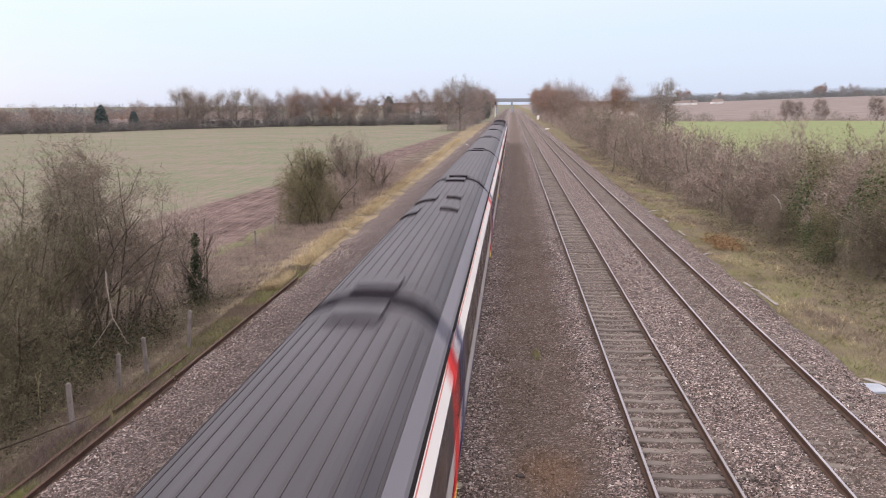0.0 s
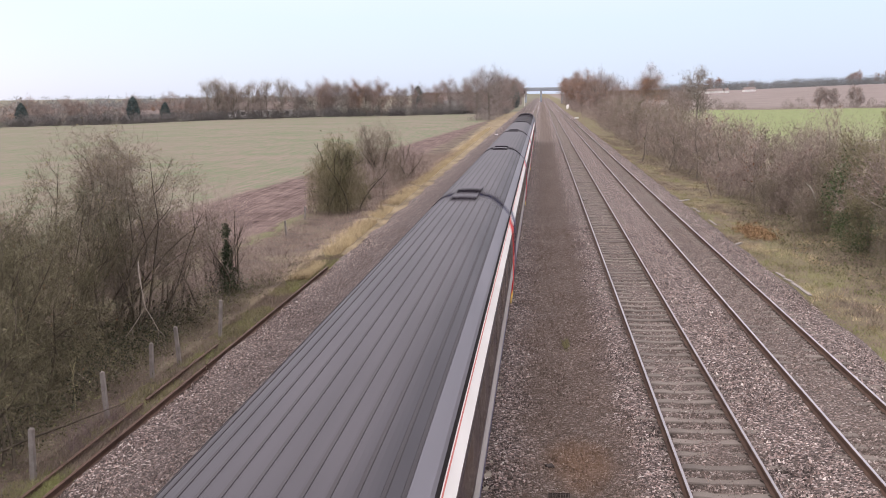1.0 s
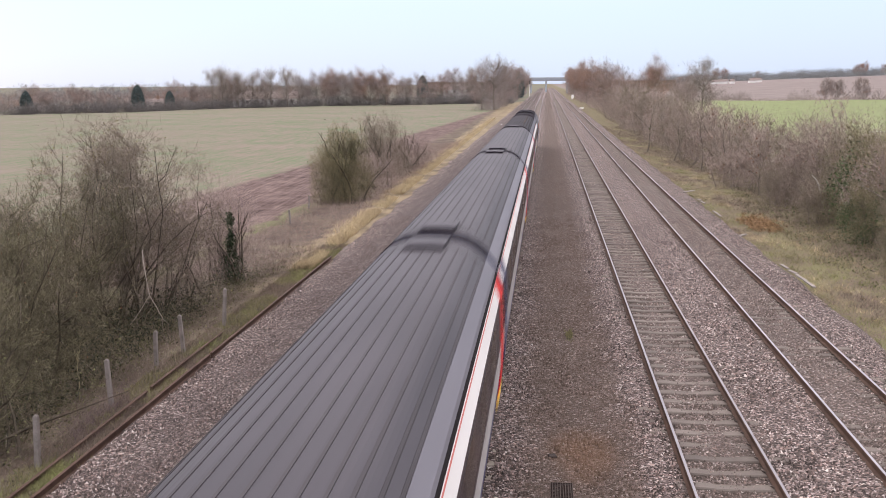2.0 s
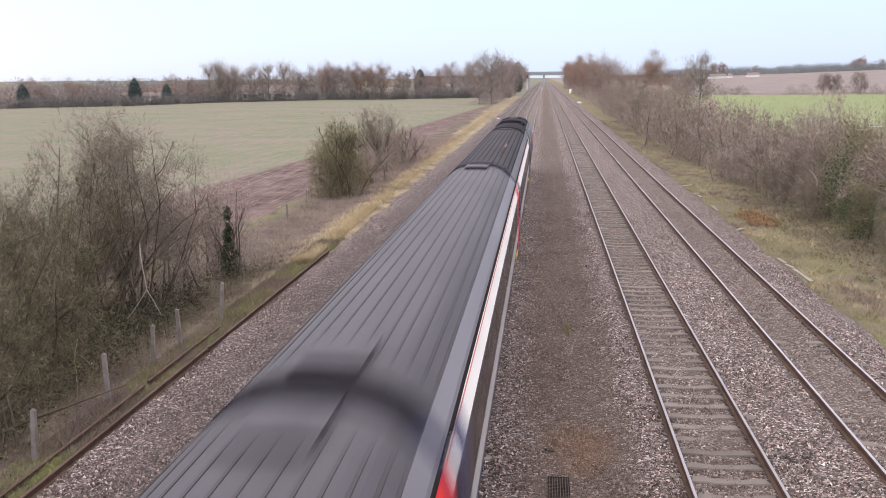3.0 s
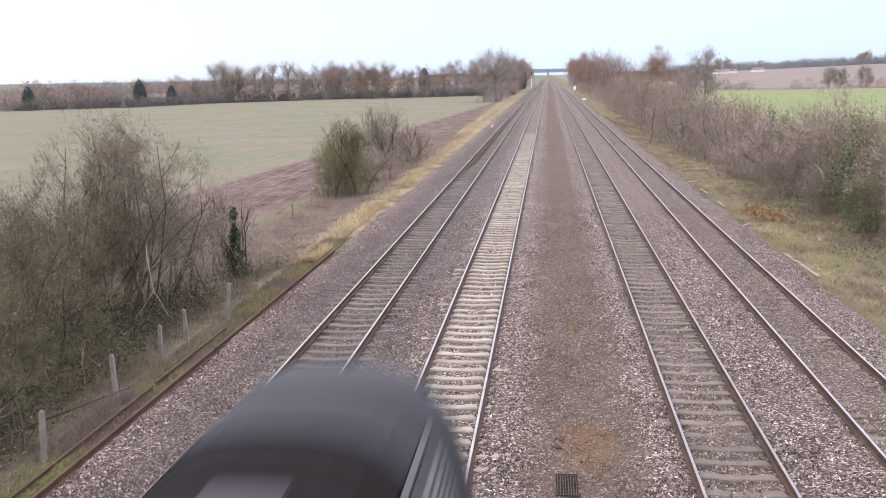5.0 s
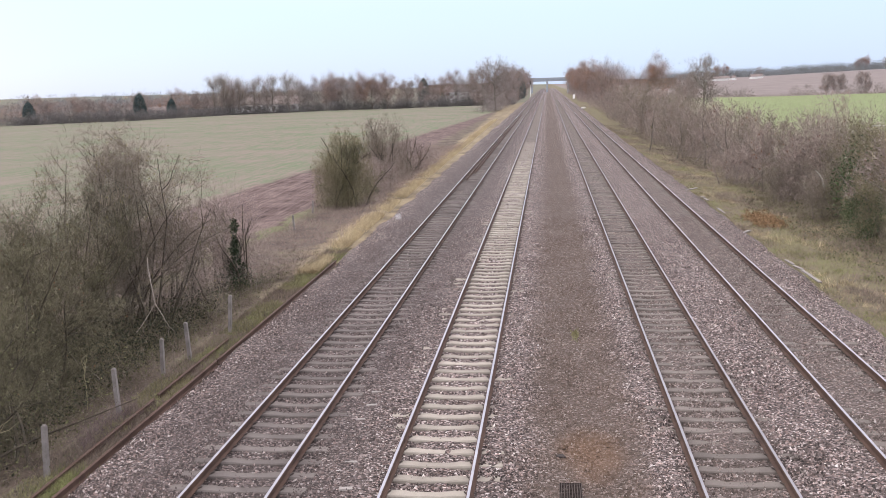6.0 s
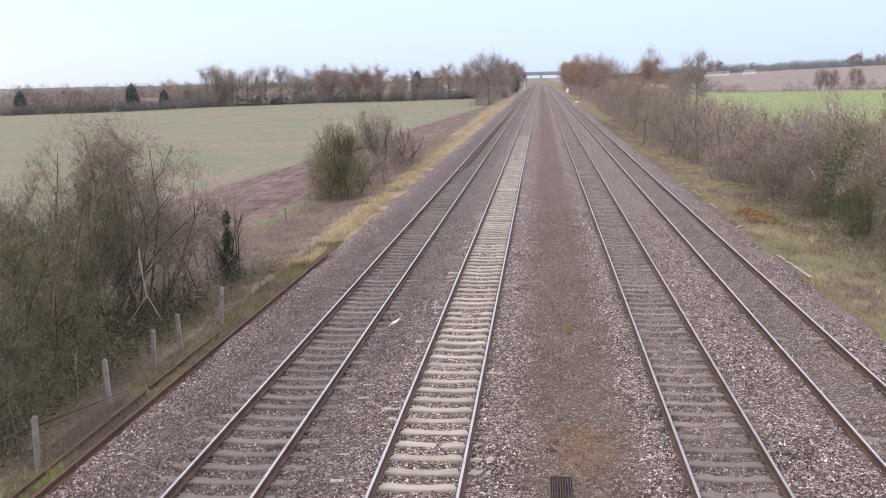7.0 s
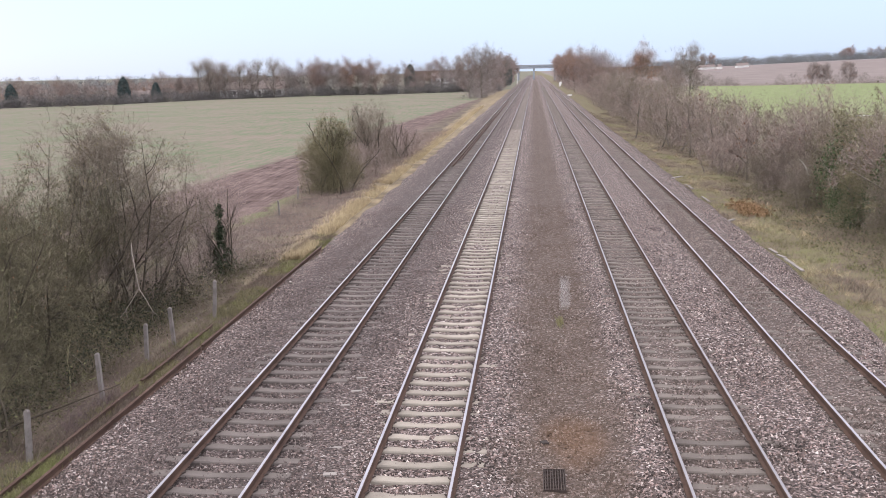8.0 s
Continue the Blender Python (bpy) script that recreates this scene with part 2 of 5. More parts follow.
SHOULDER_DARK = surf("sooty_shoulder", (0.055, 0.052, 0.063), (0.092, 0.086, 0.102), 0.55, big=0.8, small=10, bump=0.05, local=True, stretch=(1, 0.2, 1))
BRACKEN = surf("dead_bracken_frond", (0.19, 0.115, 0.062), (0.29, 0.19, 0.105), 0.85, big=0.4, small=8, bump=0, island=0.4)
# distance haze is put into this wood's blue-grey colour
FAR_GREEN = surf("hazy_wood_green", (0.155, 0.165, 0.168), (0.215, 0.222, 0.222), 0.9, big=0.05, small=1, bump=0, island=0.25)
# smooth shoulder; the sky its slope reflects is put into the paler grey
SHOULDER = surf("roof_shoulder", (0.115, 0.112, 0.128), (0.155, 0.150, 0.170), 0.5, big=0.8, small=10, bump=0.05, local=True, stretch=(1, 0.2, 1))
WHITE = surf("off_white_paint", (0.66, 0.64, 0.62), (0.80, 0.78, 0.76), 0.4, big=0.8, small=12, bump=0.03, local=True)
GREY_STRIPE = surf("pale_grey_paint", (0.34, 0.32, 0.31), (0.44, 0.42, 0.41), 0.45, big=0.8, small=12, bump=0.03, local=True)
RED = surf("red_paint", (0.58, 0.015, 0.018), (0.70, 0.03, 0.03), 0.35, big=1, small=15, bump=0.03, local=True)
RED_LINE = surf("red_line_paint", (0.50, 0.12, 0.10), (0.58, 0.17, 0.14), 0.4, bump=0, local=True)
TROUGH = surf("dirty_slab", (0.17, 0.155, 0.14), (0.31, 0.285, 0.26), 0.9, small=30)
BLUE = surf("dark_blue_paint", (0.035, 0.04, 0.10), (0.055, 0.06, 0.14), 0.35, big=1, small=15, bump=0.03, local=True)
POWER_BLUE = surf("mid_blue_paint", (0.040, 0.043, 0.082), (0.060, 0.064, 0.115), 0.45, big=1, small=15, bump=0.03, local=True)
ORANGE = surf("orange_paint", (0.34, 0.115, 0.05), (0.42, 0.155, 0.07), 0.4, big=1, small=15, bump=0.03, local=True)
WINDOW = surf("dark_glazing", (0.018, 0.014, 0.016), (0.028, 0.022, 0.026), 0.12, small=3, bump=0.0, local=True)
WINDOW_BAND = surf("window_surround", (0.040, 0.028, 0.032), (0.060, 0.044, 0.050), 0.4, bump=0, local=True)
BLACK = surf("grimy_black", (0.006, 0.005, 0.005), (0.014, 0.012, 0.012), 0.85, gloss=0.08, local=True)
UNDER = surf("brake_dust_black", (0.030, 0.024, 0.021), (0.062, 0.050, 0.044), 0.85, local=True)
LOUVRE = surf("louvre_grey", (0.12, 0.117, 0.130), (0.19, 0.185, 0.20), 0.5, 0.1, local=True)
YELLOW = surf("yellow_paint", (0.62, 0.42, 0.04), (0.72, 0.50, 0.07), 0.4, local=True)
RUST_STREAK = surf("rust_stain", (0.085, 0.052, 0.034), (0.165, 0.100, 0.062), 0.7, local=True)
SIDE_GRIME = surf("grimy_side_panel", (0.10, 0.088, 0.082), (0.19, 0.17, 0.16), 0.6, big=1.2, local=True)
PANEL_GREY = surf("grille_backing", (0.038, 0.036, 0.042), (0.060, 0.057, 0.066), 0.6, local=True)
# bark of trees and hedge farther off, lightened to stand for haze
FAR_BARK = surf("hazed_far_bark", (0.115, 0.098, 0.084), (0.20, 0.172, 0.150), 0.9, big=1, small=10, bump=0, island=0.3)
BARK = surf("grey_brown_bark", (0.040, 0.033, 0.025), (0.095, 0.079, 0.060), 0.9, big=3, small=30, island=0.3)
TWIG = surf("brown_twig", (0.152, 0.127, 0.101), (0.285, 0.240, 0.190), 0.9, big=0.6, small=8, bump=0, island=0.32)
TWIG_RED = surf("russet_twig", (0.215, 0.172, 0.150), (0.385, 0.312, 0.272), 0.9, big=0.5, small=8, bump=0, island=0.28)
MOSS = surf("dark_mossy_twig", (0.076, 0.068, 0.044), (0.168, 0.150, 0.092), 0.9, big=0.6, small=8, bump=0, island=0.5)
TWIG_GREEN = surf("mossy_twig", (0.135, 0.120, 0.075), (0.270, 0.240, 0.145), 0.9, big=0.6, small=8, bump=0, island=0.35)
TWIG_PALE = surf("pale_twig", (0.24, 0.205, 0.175), (0.34, 0.295, 0.255), 0.9, big=0.6, small=8, bump=0, island=0.3)
# far twigs, leaves and hedge: haze painted in as paler, greyer colour
FAR_TWIG = surf("hazed_grey_twig", (0.20, 0.172, 0.155), (0.30, 0.262, 0.242), 0.9, big=0.2, small=3, bump=0, island=0.35)
FAR_RED = surf("hazed_plum_twig", (0.20, 0.155, 0.138), (0.30, 0.238, 0.215), 0.9, big=0.2, small=3, bump=0, island=0.35)
FAR_RUSSET = surf("hazed_russet_leaf", (0.235, 0.128, 0.088), (0.335, 0.198, 0.140), 0.85, big=0.2, small=4, bump=0, island=0.35)
HEDGE_DARK = surf("hazed_hedge_twig", (0.125, 0.116, 0.112), (0.19, 0.178, 0.172), 0.9, big=0.2, small=3, bump=0, island=0.2)
LEAF_RUSSET = surf("russet_leaf", (0.15, 0.065, 0.036), (0.25, 0.125, 0.07), 0.85, big=0.4, small=8, bump=0, island=0.4)
LEAF_IVY = surf("ivy_leaf", (0.018, 0.030, 0.014), (0.04, 0.058, 0.024), 0.6, big=1, small=8, bump=0, island=0.45)
LEAF_LICHEN = surf("yellow_lichen", (0.15, 0.135, 0.055), (0.27, 0.235, 0.10), 0.85, big=0.4, small=8, bump=0, island=0.3)
# darker copy of the bramble leaf colour, for growth beneath the bushes
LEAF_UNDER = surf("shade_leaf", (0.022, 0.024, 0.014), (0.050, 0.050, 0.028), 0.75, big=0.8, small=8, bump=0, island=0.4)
LEAF_BRAMBLE = surf("bramble_leaf", (0.075, 0.078, 0.038), (0.160, 0.158, 0.072), 0.75, big=0.8, small=8, bump=0, island=0.5)
LEAF_HEDGE_IVY = surf("hedge_ivy_leaf", (0.040, 0.062, 0.026), (0.085, 0.120, 0.048), 0.6, big=1, small=8, bump=0, island=0.45)
# needles lifted towards blue-grey, haze included in the colour
LEAF_CONIFER = surf("hazed_conifer_needles", (0.052, 0.074, 0.072), (0.085, 0.112, 0.108), 0.8, big=0.5, small=8, bump=0, island=0.3)
STRAW = surf("straw_grass", (0.33, 0.265, 0.165), (0.51, 0.425, 0.27), 0.9, big=0.6, small=8, bump=0, island=0.35)
DEAD_GRASS = surf("dead_stalks", (0.125, 0.098, 0.078), (0.25, 0.202, 0.162), 0.9, big=0.5, small=8, bump=0, island=0.4)
BLUE_GREY = surf("blue_grey_slab", (0.24, 0.27, 0.31), (0.34, 0.37, 0.41), 0.8, small=30)
DEADWOOD = surf("bleached_wood", (0.42, 0.39, 0.35), (0.62, 0.58, 0.53), 0.8, big=3, small=30)
BANK_WEED = surf("dead_willowherb", (0.165, 0.122, 0.108), (0.30, 0.232, 0.205), 0.9, big=0.5, small=8, bump=0, island=0.4)
PURPLE_STALK = surf("dead_dock", (0.085, 0.058, 0.066), (0.16, 0.115, 0.125), 0.9, big=0.6, small=8, bump=0, island=0.3)
LUSH = surf("green_grass", (0.125, 0.140, 0.052), (0.250, 0.262, 0.108), 0.85, big=0.8, small=8, bump=0, island=0.4)
GRASS = surf("verge_grass", (0.150, 0.140, 0.072), (0.255, 0.236, 0.125), 0.9, big=0.6, small=8, bump=0, island=0.4)
BRICK = surf("dull_brick", (0.20, 0.13, 0.10), (0.28, 0.19, 0.15), 0.9)
RENDER_WHITE = surf("white_render", (0.70, 0.69, 0.67), (0.80, 0.79, 0.77), 0.8)
TILE = surf("roof_tile", (0.15, 0.12, 0.11), (0.24, 0.20, 0.18), 0.85)
# bridge grey made paler and bluer to carry the distance haze
BRIDGE_STEEL = surf("hazed_bridge_grey", (0.27, 0.295, 0.325), (0.33, 0.355, 0.385), 0.7)
PAPER = surf("white_litter", (0.78, 0.78, 0.78), (0.86, 0.86, 0.86), 0.6, bump=0.1, local=True)
COW = surf("black_hide", (0.012, 0.011, 0.011), (0.026, 0.022, 0.020), 0.7, local=True)


# ---------------------------------------------------------------- mesh helpers
def empty(name, m=None, **tags):
    ob = new(name)
    ob.empty_display_size = 0.3
    if m is not None:
        ob.matrix_basis = m
    return tagged(ob, **tags)


def mesh_of(name, verts, faces, material, smooth=False):
    """A mesh from arrays; faces is an (n, k) array."""
    verts, faces = np.asarray(verts, np.float32).reshape(-1, 3), np.asarray(faces, np.int32)
    me = bpy.data.meshes.new(name)
    count, k = faces.shape
    me.vertices.add(len(verts))
    me.vertices.foreach_set("co", verts.ravel())
    me.loops.add(count * k)
    me.loops.foreach_set("vertex_index", faces.ravel())
    me.polygons.add(count)
    me.polygons.foreach_set("loop_start", np.arange(0, count * k, k, dtype=np.int32))
    if smooth:
        me.polygons.foreach_set("use_smooth", np.ones(count, bool))
    me.update(calc_edges=True)
    me.materials.append(material)
    return me


def joined(name, me, parent=None, label="", m=None, **tags):
    ob = new(name, me)
    if parent is not None:
        ob.parent = parent
    if m is not None:
        ob.matrix_basis = m
    return tagged(ob, label, **tags)


def part(name, bm, material, parent=None, label="", m=None, smooth=False, **tags):
    me = bpy.data.meshes.new(name)
    bm.normal_update()
    bm.to_mesh(me)
    bm.free()
    me.materials.append(material)
    if smooth:
        for f in me.polygons:
            f.use_smooth = True
    return joined(name, me, parent, label, m, **tags)


def box(bm, x0, x1, y0, y1, z0, z1, bevel=0.0):
    r = bmesh.ops.create_cube(bm, size=1.0, matrix=Matrix.LocRotScale(((x0 + x1) / 2, (y0 + y1) / 2, (z0 + z1) / 2), None, (x1 - x0, y1 - y0, z1 - z0)))
    if bevel:
        edges = {e for v in r["verts"] for e in v.link_edges}
        bmesh.ops.bevel(bm, geom=list(edges), offset=bevel, segments=1, affect="EDGES")
    return bm


def cube(x0, x1, y0, y1, z0, z1, bevel=0.0):
    return box(bmesh.new(), x0, x1, y0, y1, z0, z1, bevel)


def lofted(sections, closed=True, caps=True):
    """A skin over rings of equal length, each a list of points."""
    bm = bmesh.new()
    rings = [[bm.verts.new(p) for p in s] for s in sections]
    k = len(rings[0])
    for a, b in zip(rings, rings[1:]):
        for i in range(k if closed else k - 1):
            j = (i + 1) % k
            bm.faces.new((a[i], a[j], b[j], b[i]))
    if caps and closed:
        bm.faces.new(rings[0][::-1])
        bm.faces.new(rings[-1])
    bmesh.ops.recalc_face_normals(bm, faces=bm.faces)
    return bm


def swept(profile, y0, y1, steps=1, caps=True, closed=True):
    """A profile of (x, z) run along y."""
    return lofted([[(x, y0 + (y1 - y0) * i / steps, z) for x, z in profile] for i in range(steps + 1)], closed, caps)


def prisms(p0, p1, r0, r1, sides=3):
    """Tapered sticks from p0 to p1, as arrays of corners and quads."""
    p0, p1 = np.asarray(p0, float), np.asarray(p1, float)
    d = p1 - p0
    d /= np.linalg.norm(d, axis=1, keepdims=True) + 1e-9
    ref = np.where(np.abs(d[:, 2:3]) > 0.8, [[1.0, 0, 0]], [[0, 0, 1.0]])
    u = np.cross(d, ref)
    u /= np.linalg.norm(u, axis=1, keepdims=True) + 1e-9
    w = np.cross(d, u)
    a = np.arange(sides) * 2 * math.pi / sides
    ring = np.cos(a)[None, :, None] * u[:, None] + np.sin(a)[None, :, None] * w[:, None]
    v = np.concatenate([p0[:, None] + ring * np.asarray(r0)[:, None, None], p1[:, None] + ring * np.asarray(r1)[:, None, None]], axis=1)
    i = np.arange(sides)
    j = (i + 1) % sides
    q = np.stack([i, j, j + sides, i + sides], axis=1)
    f = q[None] + (np.arange(len(p0)) * 2 * sides)[:, None, None]
    return v.reshape(-1, 3), f.reshape(-1, 4)


def slivers(p0, p1, half, rng):
    """Fine twigs far off: thin pointed blades from p0 to p1."""
    p0, p1 = np.asarray(p0, float), np.asarray(p1, float)
    side = unit(np.cross(p1 - p0, rng.normal(0, 1, p0.shape))) * np.broadcast_to(half, (len(p0),))[:, None]
    v = np.stack([p0 - side, p0 + side, p1], axis=1).reshape(-1, 3)
    return v, np.arange(len(v)).reshape(-1, 3)


def unit(v):
    return v / (np.linalg.norm(v, axis=1, keepdims=True) + 1e-9)


def grow(rng, base, heading, length, radius, pieces, wander, lift):
    """Wandering shoots: starts, ends, radii of all their pieces."""
    p, d, out = base.copy(), unit(heading), []
    for k in range(pieces):
        d = unit(d + rng.normal(0, wander, d.shape) + np.array([0, 0, lift]))
        q = p + d * (length / pieces)[:, None]
        out.append((p, q, radius * (1 - 0.8 * k / pieces), radius * (1 - 0.8 * (k + 1) / pieces), d))
        p = q
    return [np.concatenate(c) for c in zip(*out)]


def bough(rng, parent, count, reach, radius, pieces=2, wander=0.25, lift=0.1, spread=0.9, low=0.0):
    """Side shoots from random places on the pieces of a parent generation."""
    p0, p1, _, _, d = parent
    i = rng.integers(0, len(p0), count)
    t = rng.random(count)[:, None]
    start = p0[i] * (1 - t) + p1[i] * t
    keep = start[:, 2] > low
    start, i = start[keep], i[keep]
    side = rng.normal(0, 1, (len(i), 3))
    return grow(rng, start, d[i] + spread * unit(side), reach * (0.5 + rng.random(len(i))), radius * (0.6 + 0.8 * rng.random(len(i))), pieces, wander, lift)


def leaf_quads(rng, centres, size):
    """Small tilted leaves about the given places."""
    n = len(centres)
    u, w = unit(rng.normal(0, 1, (n, 3))), unit(rng.normal(0, 1, (n, 3)))
    s = size * (0.5 + rng.random(n))[:, None]
    v = np.stack([centres - u * s, centres - w * s * 0.6, centres + u * s, centres + w * s * 0.6], axis=1)
    return v.reshape(-1, 3), np.arange(n * 4).reshape(-1, 4)


def stack(*parts):
    vs, fs, k = [], [], 0
    for v, f in parts:
        vs.append(v)
        fs.append(f + k)
        k += len(v)
    return np.concatenate(vs), np.concatenate(fs)


# ---------------------------------------------------------------- the ground and the trackbed
TRACKS = {"a": -5.564, "b": -2.137, "c": 3.311, "d": 6.721}
GAUGE, PITCH = 1.505, 0.643


def ease(v, lo, hi):
    t = np.clip((v - lo) / (hi - lo), 0, 1)
    return t * t * (3 - 2 * t)


def ground_height(x, y):
    z = np.full_like(x, -1.0)
    z += 0.45 * ease(x, -13.5, -9.3) * ease(-x, -10, -7)
    z += 0.1 * np.sin(x * 0.11 + 1) * np.sin(y * 0.07) * ease(np.abs(x), 14, 30)
    z += 0.08 * np.sin(x * 1.7 + y * 0.6) * np.cos(y * 1.1) * ease(np.abs(x), 9.6, 11) * (1 - ease(np.abs(x), 15, 19))
    # the ploughed hill on the east side
    slope = ease(y, 400, 1350) * ease(x / np.maximum(y, 1), 0.10, 0.42)
    z += 9.5 * slope + 5.5 * ease(y, 450, 1300) * ease(x / np.maximum(y, 1), 0.02, 0.12)
    return z


def ground():
    near = np.arange(-24, 24.1, 0.75)
    far = 24 * 1.16 ** np.arange(1, 37)
    xs = np.concatenate([-far[::-1], near, far])
    ys = np.concatenate([-np.array([400.0, 200, 100, 50, 25]), np.arange(0, 120, 1.5), 120 * 1.06 ** np.arange(0, 63), [4900.0]])
    gx, gy = np.meshgrid(xs, ys)
    v = np.stack([gx, gy, ground_height(gx, gy)], axis=-1).reshape(-1, 3)
    i, j = np.meshgrid(np.arange(len(xs) - 1), np.arange(len(ys) - 1))
    k = (j * len(xs) + i).ravel()
    f = np.stack([k, k + 1, k + 1 + len(xs), k + len(xs)], axis=1)
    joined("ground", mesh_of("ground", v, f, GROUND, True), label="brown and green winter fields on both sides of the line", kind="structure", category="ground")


BED_X = [-9.75, -9.15, -8.75, -7.6, -7.0, -6.62, -6.42, -4.71, -4.51, -4.0, -3.7, -3.35, -3.0, -2.80, -1.48, -1.28, -0.95, -0.5, 0.2, 1.0, 1.7, 2.1, 2.45, 2.65, 3.97, 4.17, 5.0, 5.86, 6.06, 7.38, 7.58, 8.4, 9.1, 9.9]
BED_Z = [-0.95, -0.62, -0.44, -0.30, -0.20, -0.175, -0.222, -0.222, -0.175, -0.19, -0.18, -0.15, -0.162, -0.222, -0.222, -0.162, -0.15, -0.22, -0.31, -0.33, -0.25, -0.16, -0.165, -0.208, -0.208, -0.16, -0.17, -0.16, -0.186, -0.186, -0.16, -0.23, -0.48, -0.98]


def bed_height(x):
    return np.interp(x, BED_X, BED_Z)


def ballast():
    xs = np.linspace(-9.75, 9.9, 150)
    ys = np.concatenate([np.arange(-60, 10, 5.0), np.arange(10, 50, 0.22), np.arange(50, 110, 1.0), np.arange(110, 1200, 10.0)])
    gx, gy = np.meshgrid(xs, ys)
    rng = np.random.default_rng(5)
    rough = rng.normal(0, 1, gx.shape) * 0.011
    rough += 0.02 * np.sin(gx * 2.3 + np.sin(gy * 0.9)) * np.sin(gy * 1.3 + gx)
    # ballast lies unevenly over the sleepers of the outer track
    rough += 0.012 * np.sin(gy * 0.31 + 1.0) * np.sin(gy * 0.83 + gx * 1.4) * ((gx > 5.9) & (gx < 7.5)) + 0.008 * np.sin(gy * 0.6 + gx * 2.0) * ((gx > 2.5) & (gx < 4.1))
    gz = bed_height(gx + 0.12 * np.sin(gy * 0.8) * (np.abs(gx) > 8.6)) + np.where(np.abs(gx) < 9.5, rough, 0)
    v = np.stack([gx, gy, gz], axis=-1).reshape(-1, 3)
    i, j = np.meshgrid(np.arange(len(xs) - 1), np.arange(len(ys) - 1))
    k = (j * len(xs) + i).ravel()
    f = np.stack([k, k + 1, k + 1 + len(xs), k + len(xs)], axis=1)
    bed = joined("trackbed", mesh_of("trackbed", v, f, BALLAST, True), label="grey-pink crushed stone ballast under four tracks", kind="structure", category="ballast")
    # loose stones: low uneven pyramids, thickest where the line comes nearest
    n = 125000
    y = 13.0 + 36 * rng.random(n) ** 1.7
    x = rng.uniform(-9.2, 9.3, n)
    off = np.min([np.abs(x - c - s * GAUGE / 2) for c in TRACKS.values() for s in (-1, 1)], axis=0)
    on_pale = (np.abs(x - TRACKS["b"]) < 1.25) & (np.abs((y - 0.2) / PITCH % 1 - 0.5) > 0.28)
    keep = (off > 0.1) & ~(on_pale & (rng.random(n) < 0.93))
    x, y = x[keep], y[keep]
    n = len(x)
    s = rng.uniform(0.014, 0.034, n)
    c = np.stack([x, y, bed_height(x) + s * 0.25], axis=1)
    axes = np.array([[1, 0, -0.5], [0, 1, -0.5], [-1, 0, -0.5], [0, -1, -0.5], [0, 0, 0.9]], float)
    turn = rng.uniform(0, 6.28, n)
    jit = axes[None] * rng.uniform(0.6, 1.3, (n, 5, 1)) + rng.normal(0, 0.25, (n, 5, 3))
    rx = jit[..., 0] * np.cos(turn)[:, None] - jit[..., 1] * np.sin(turn)[:, None]
    ry = jit[..., 0] * np.sin(turn)[:, None] + jit[..., 1] * np.cos(turn)[:, None]
    v = (c[:, None] + np.stack([rx, ry, jit[..., 2]], axis=-1) * s[:, None, None]).reshape(-1, 3)
    tri = np.array([[0, 1, 4], [1, 2, 4], [2, 3, 4], [3, 0, 4]])
    f = (tri[None] + (np.arange(n) * 5)[:, None, None]).reshape(-1, 3)
    joined("loose_ballast", mesh_of("loose_ballast", v, f, LOOSE), bed, "loose angular pinkish-grey stones", kind="stuff")


RAIL = [(-0.070, -0.159), (0.070, -0.159), (0.070, -0.148), (0.012, -0.128), (0.010, -0.045), (0.034, -0.034), (0.036, -0.010),
        (0.026, -0.001), (-0.026, -0.001), (-0.036, -0.010), (-0.034, -0.034), (-0.010, -0.045), (-0.012, -0.128), (-0.070, -0.148)]


def sleeper_mesh(name, material):
    bm = bmesh.new()
    rows = []
    for x, w, h in ((-1.25, 0.115, 0.0), (-1.05, 0.125, 0.0), (-0.45, 0.125, 0.0), (-0.25, 0.11, -0.022), (0.25, 0.11, -0.022), (0.45, 0.125, 0.0), (1.05, 0.125, 0.0), (1.25, 0.115, 0.0)):
        rows.append([bm.verts.new(p) for p in ((x, -w - 0.02, -0.36), (x, -w, -0.195 + h), (x, -w + 0.02, -0.172 + h), (x, w - 0.02, -0.172 + h), (x, w, -0.195 + h), (x, w + 0.02, -0.36))])
    for a, b in zip(rows, rows[1:]):
        for i in range(5):
            bm.faces.new((a[i], b[i], b[i + 1], a[i + 1]))
    bm.faces.new(rows[0])
    bm.faces.new(rows[-1][::-1])
    bmesh.ops.recalc_face_normals(bm, faces=bm.faces)
    me = bpy.data.meshes.new(name)
    bm.to_mesh(me)
    bm.free()
    me.materials.append(material)
    return me


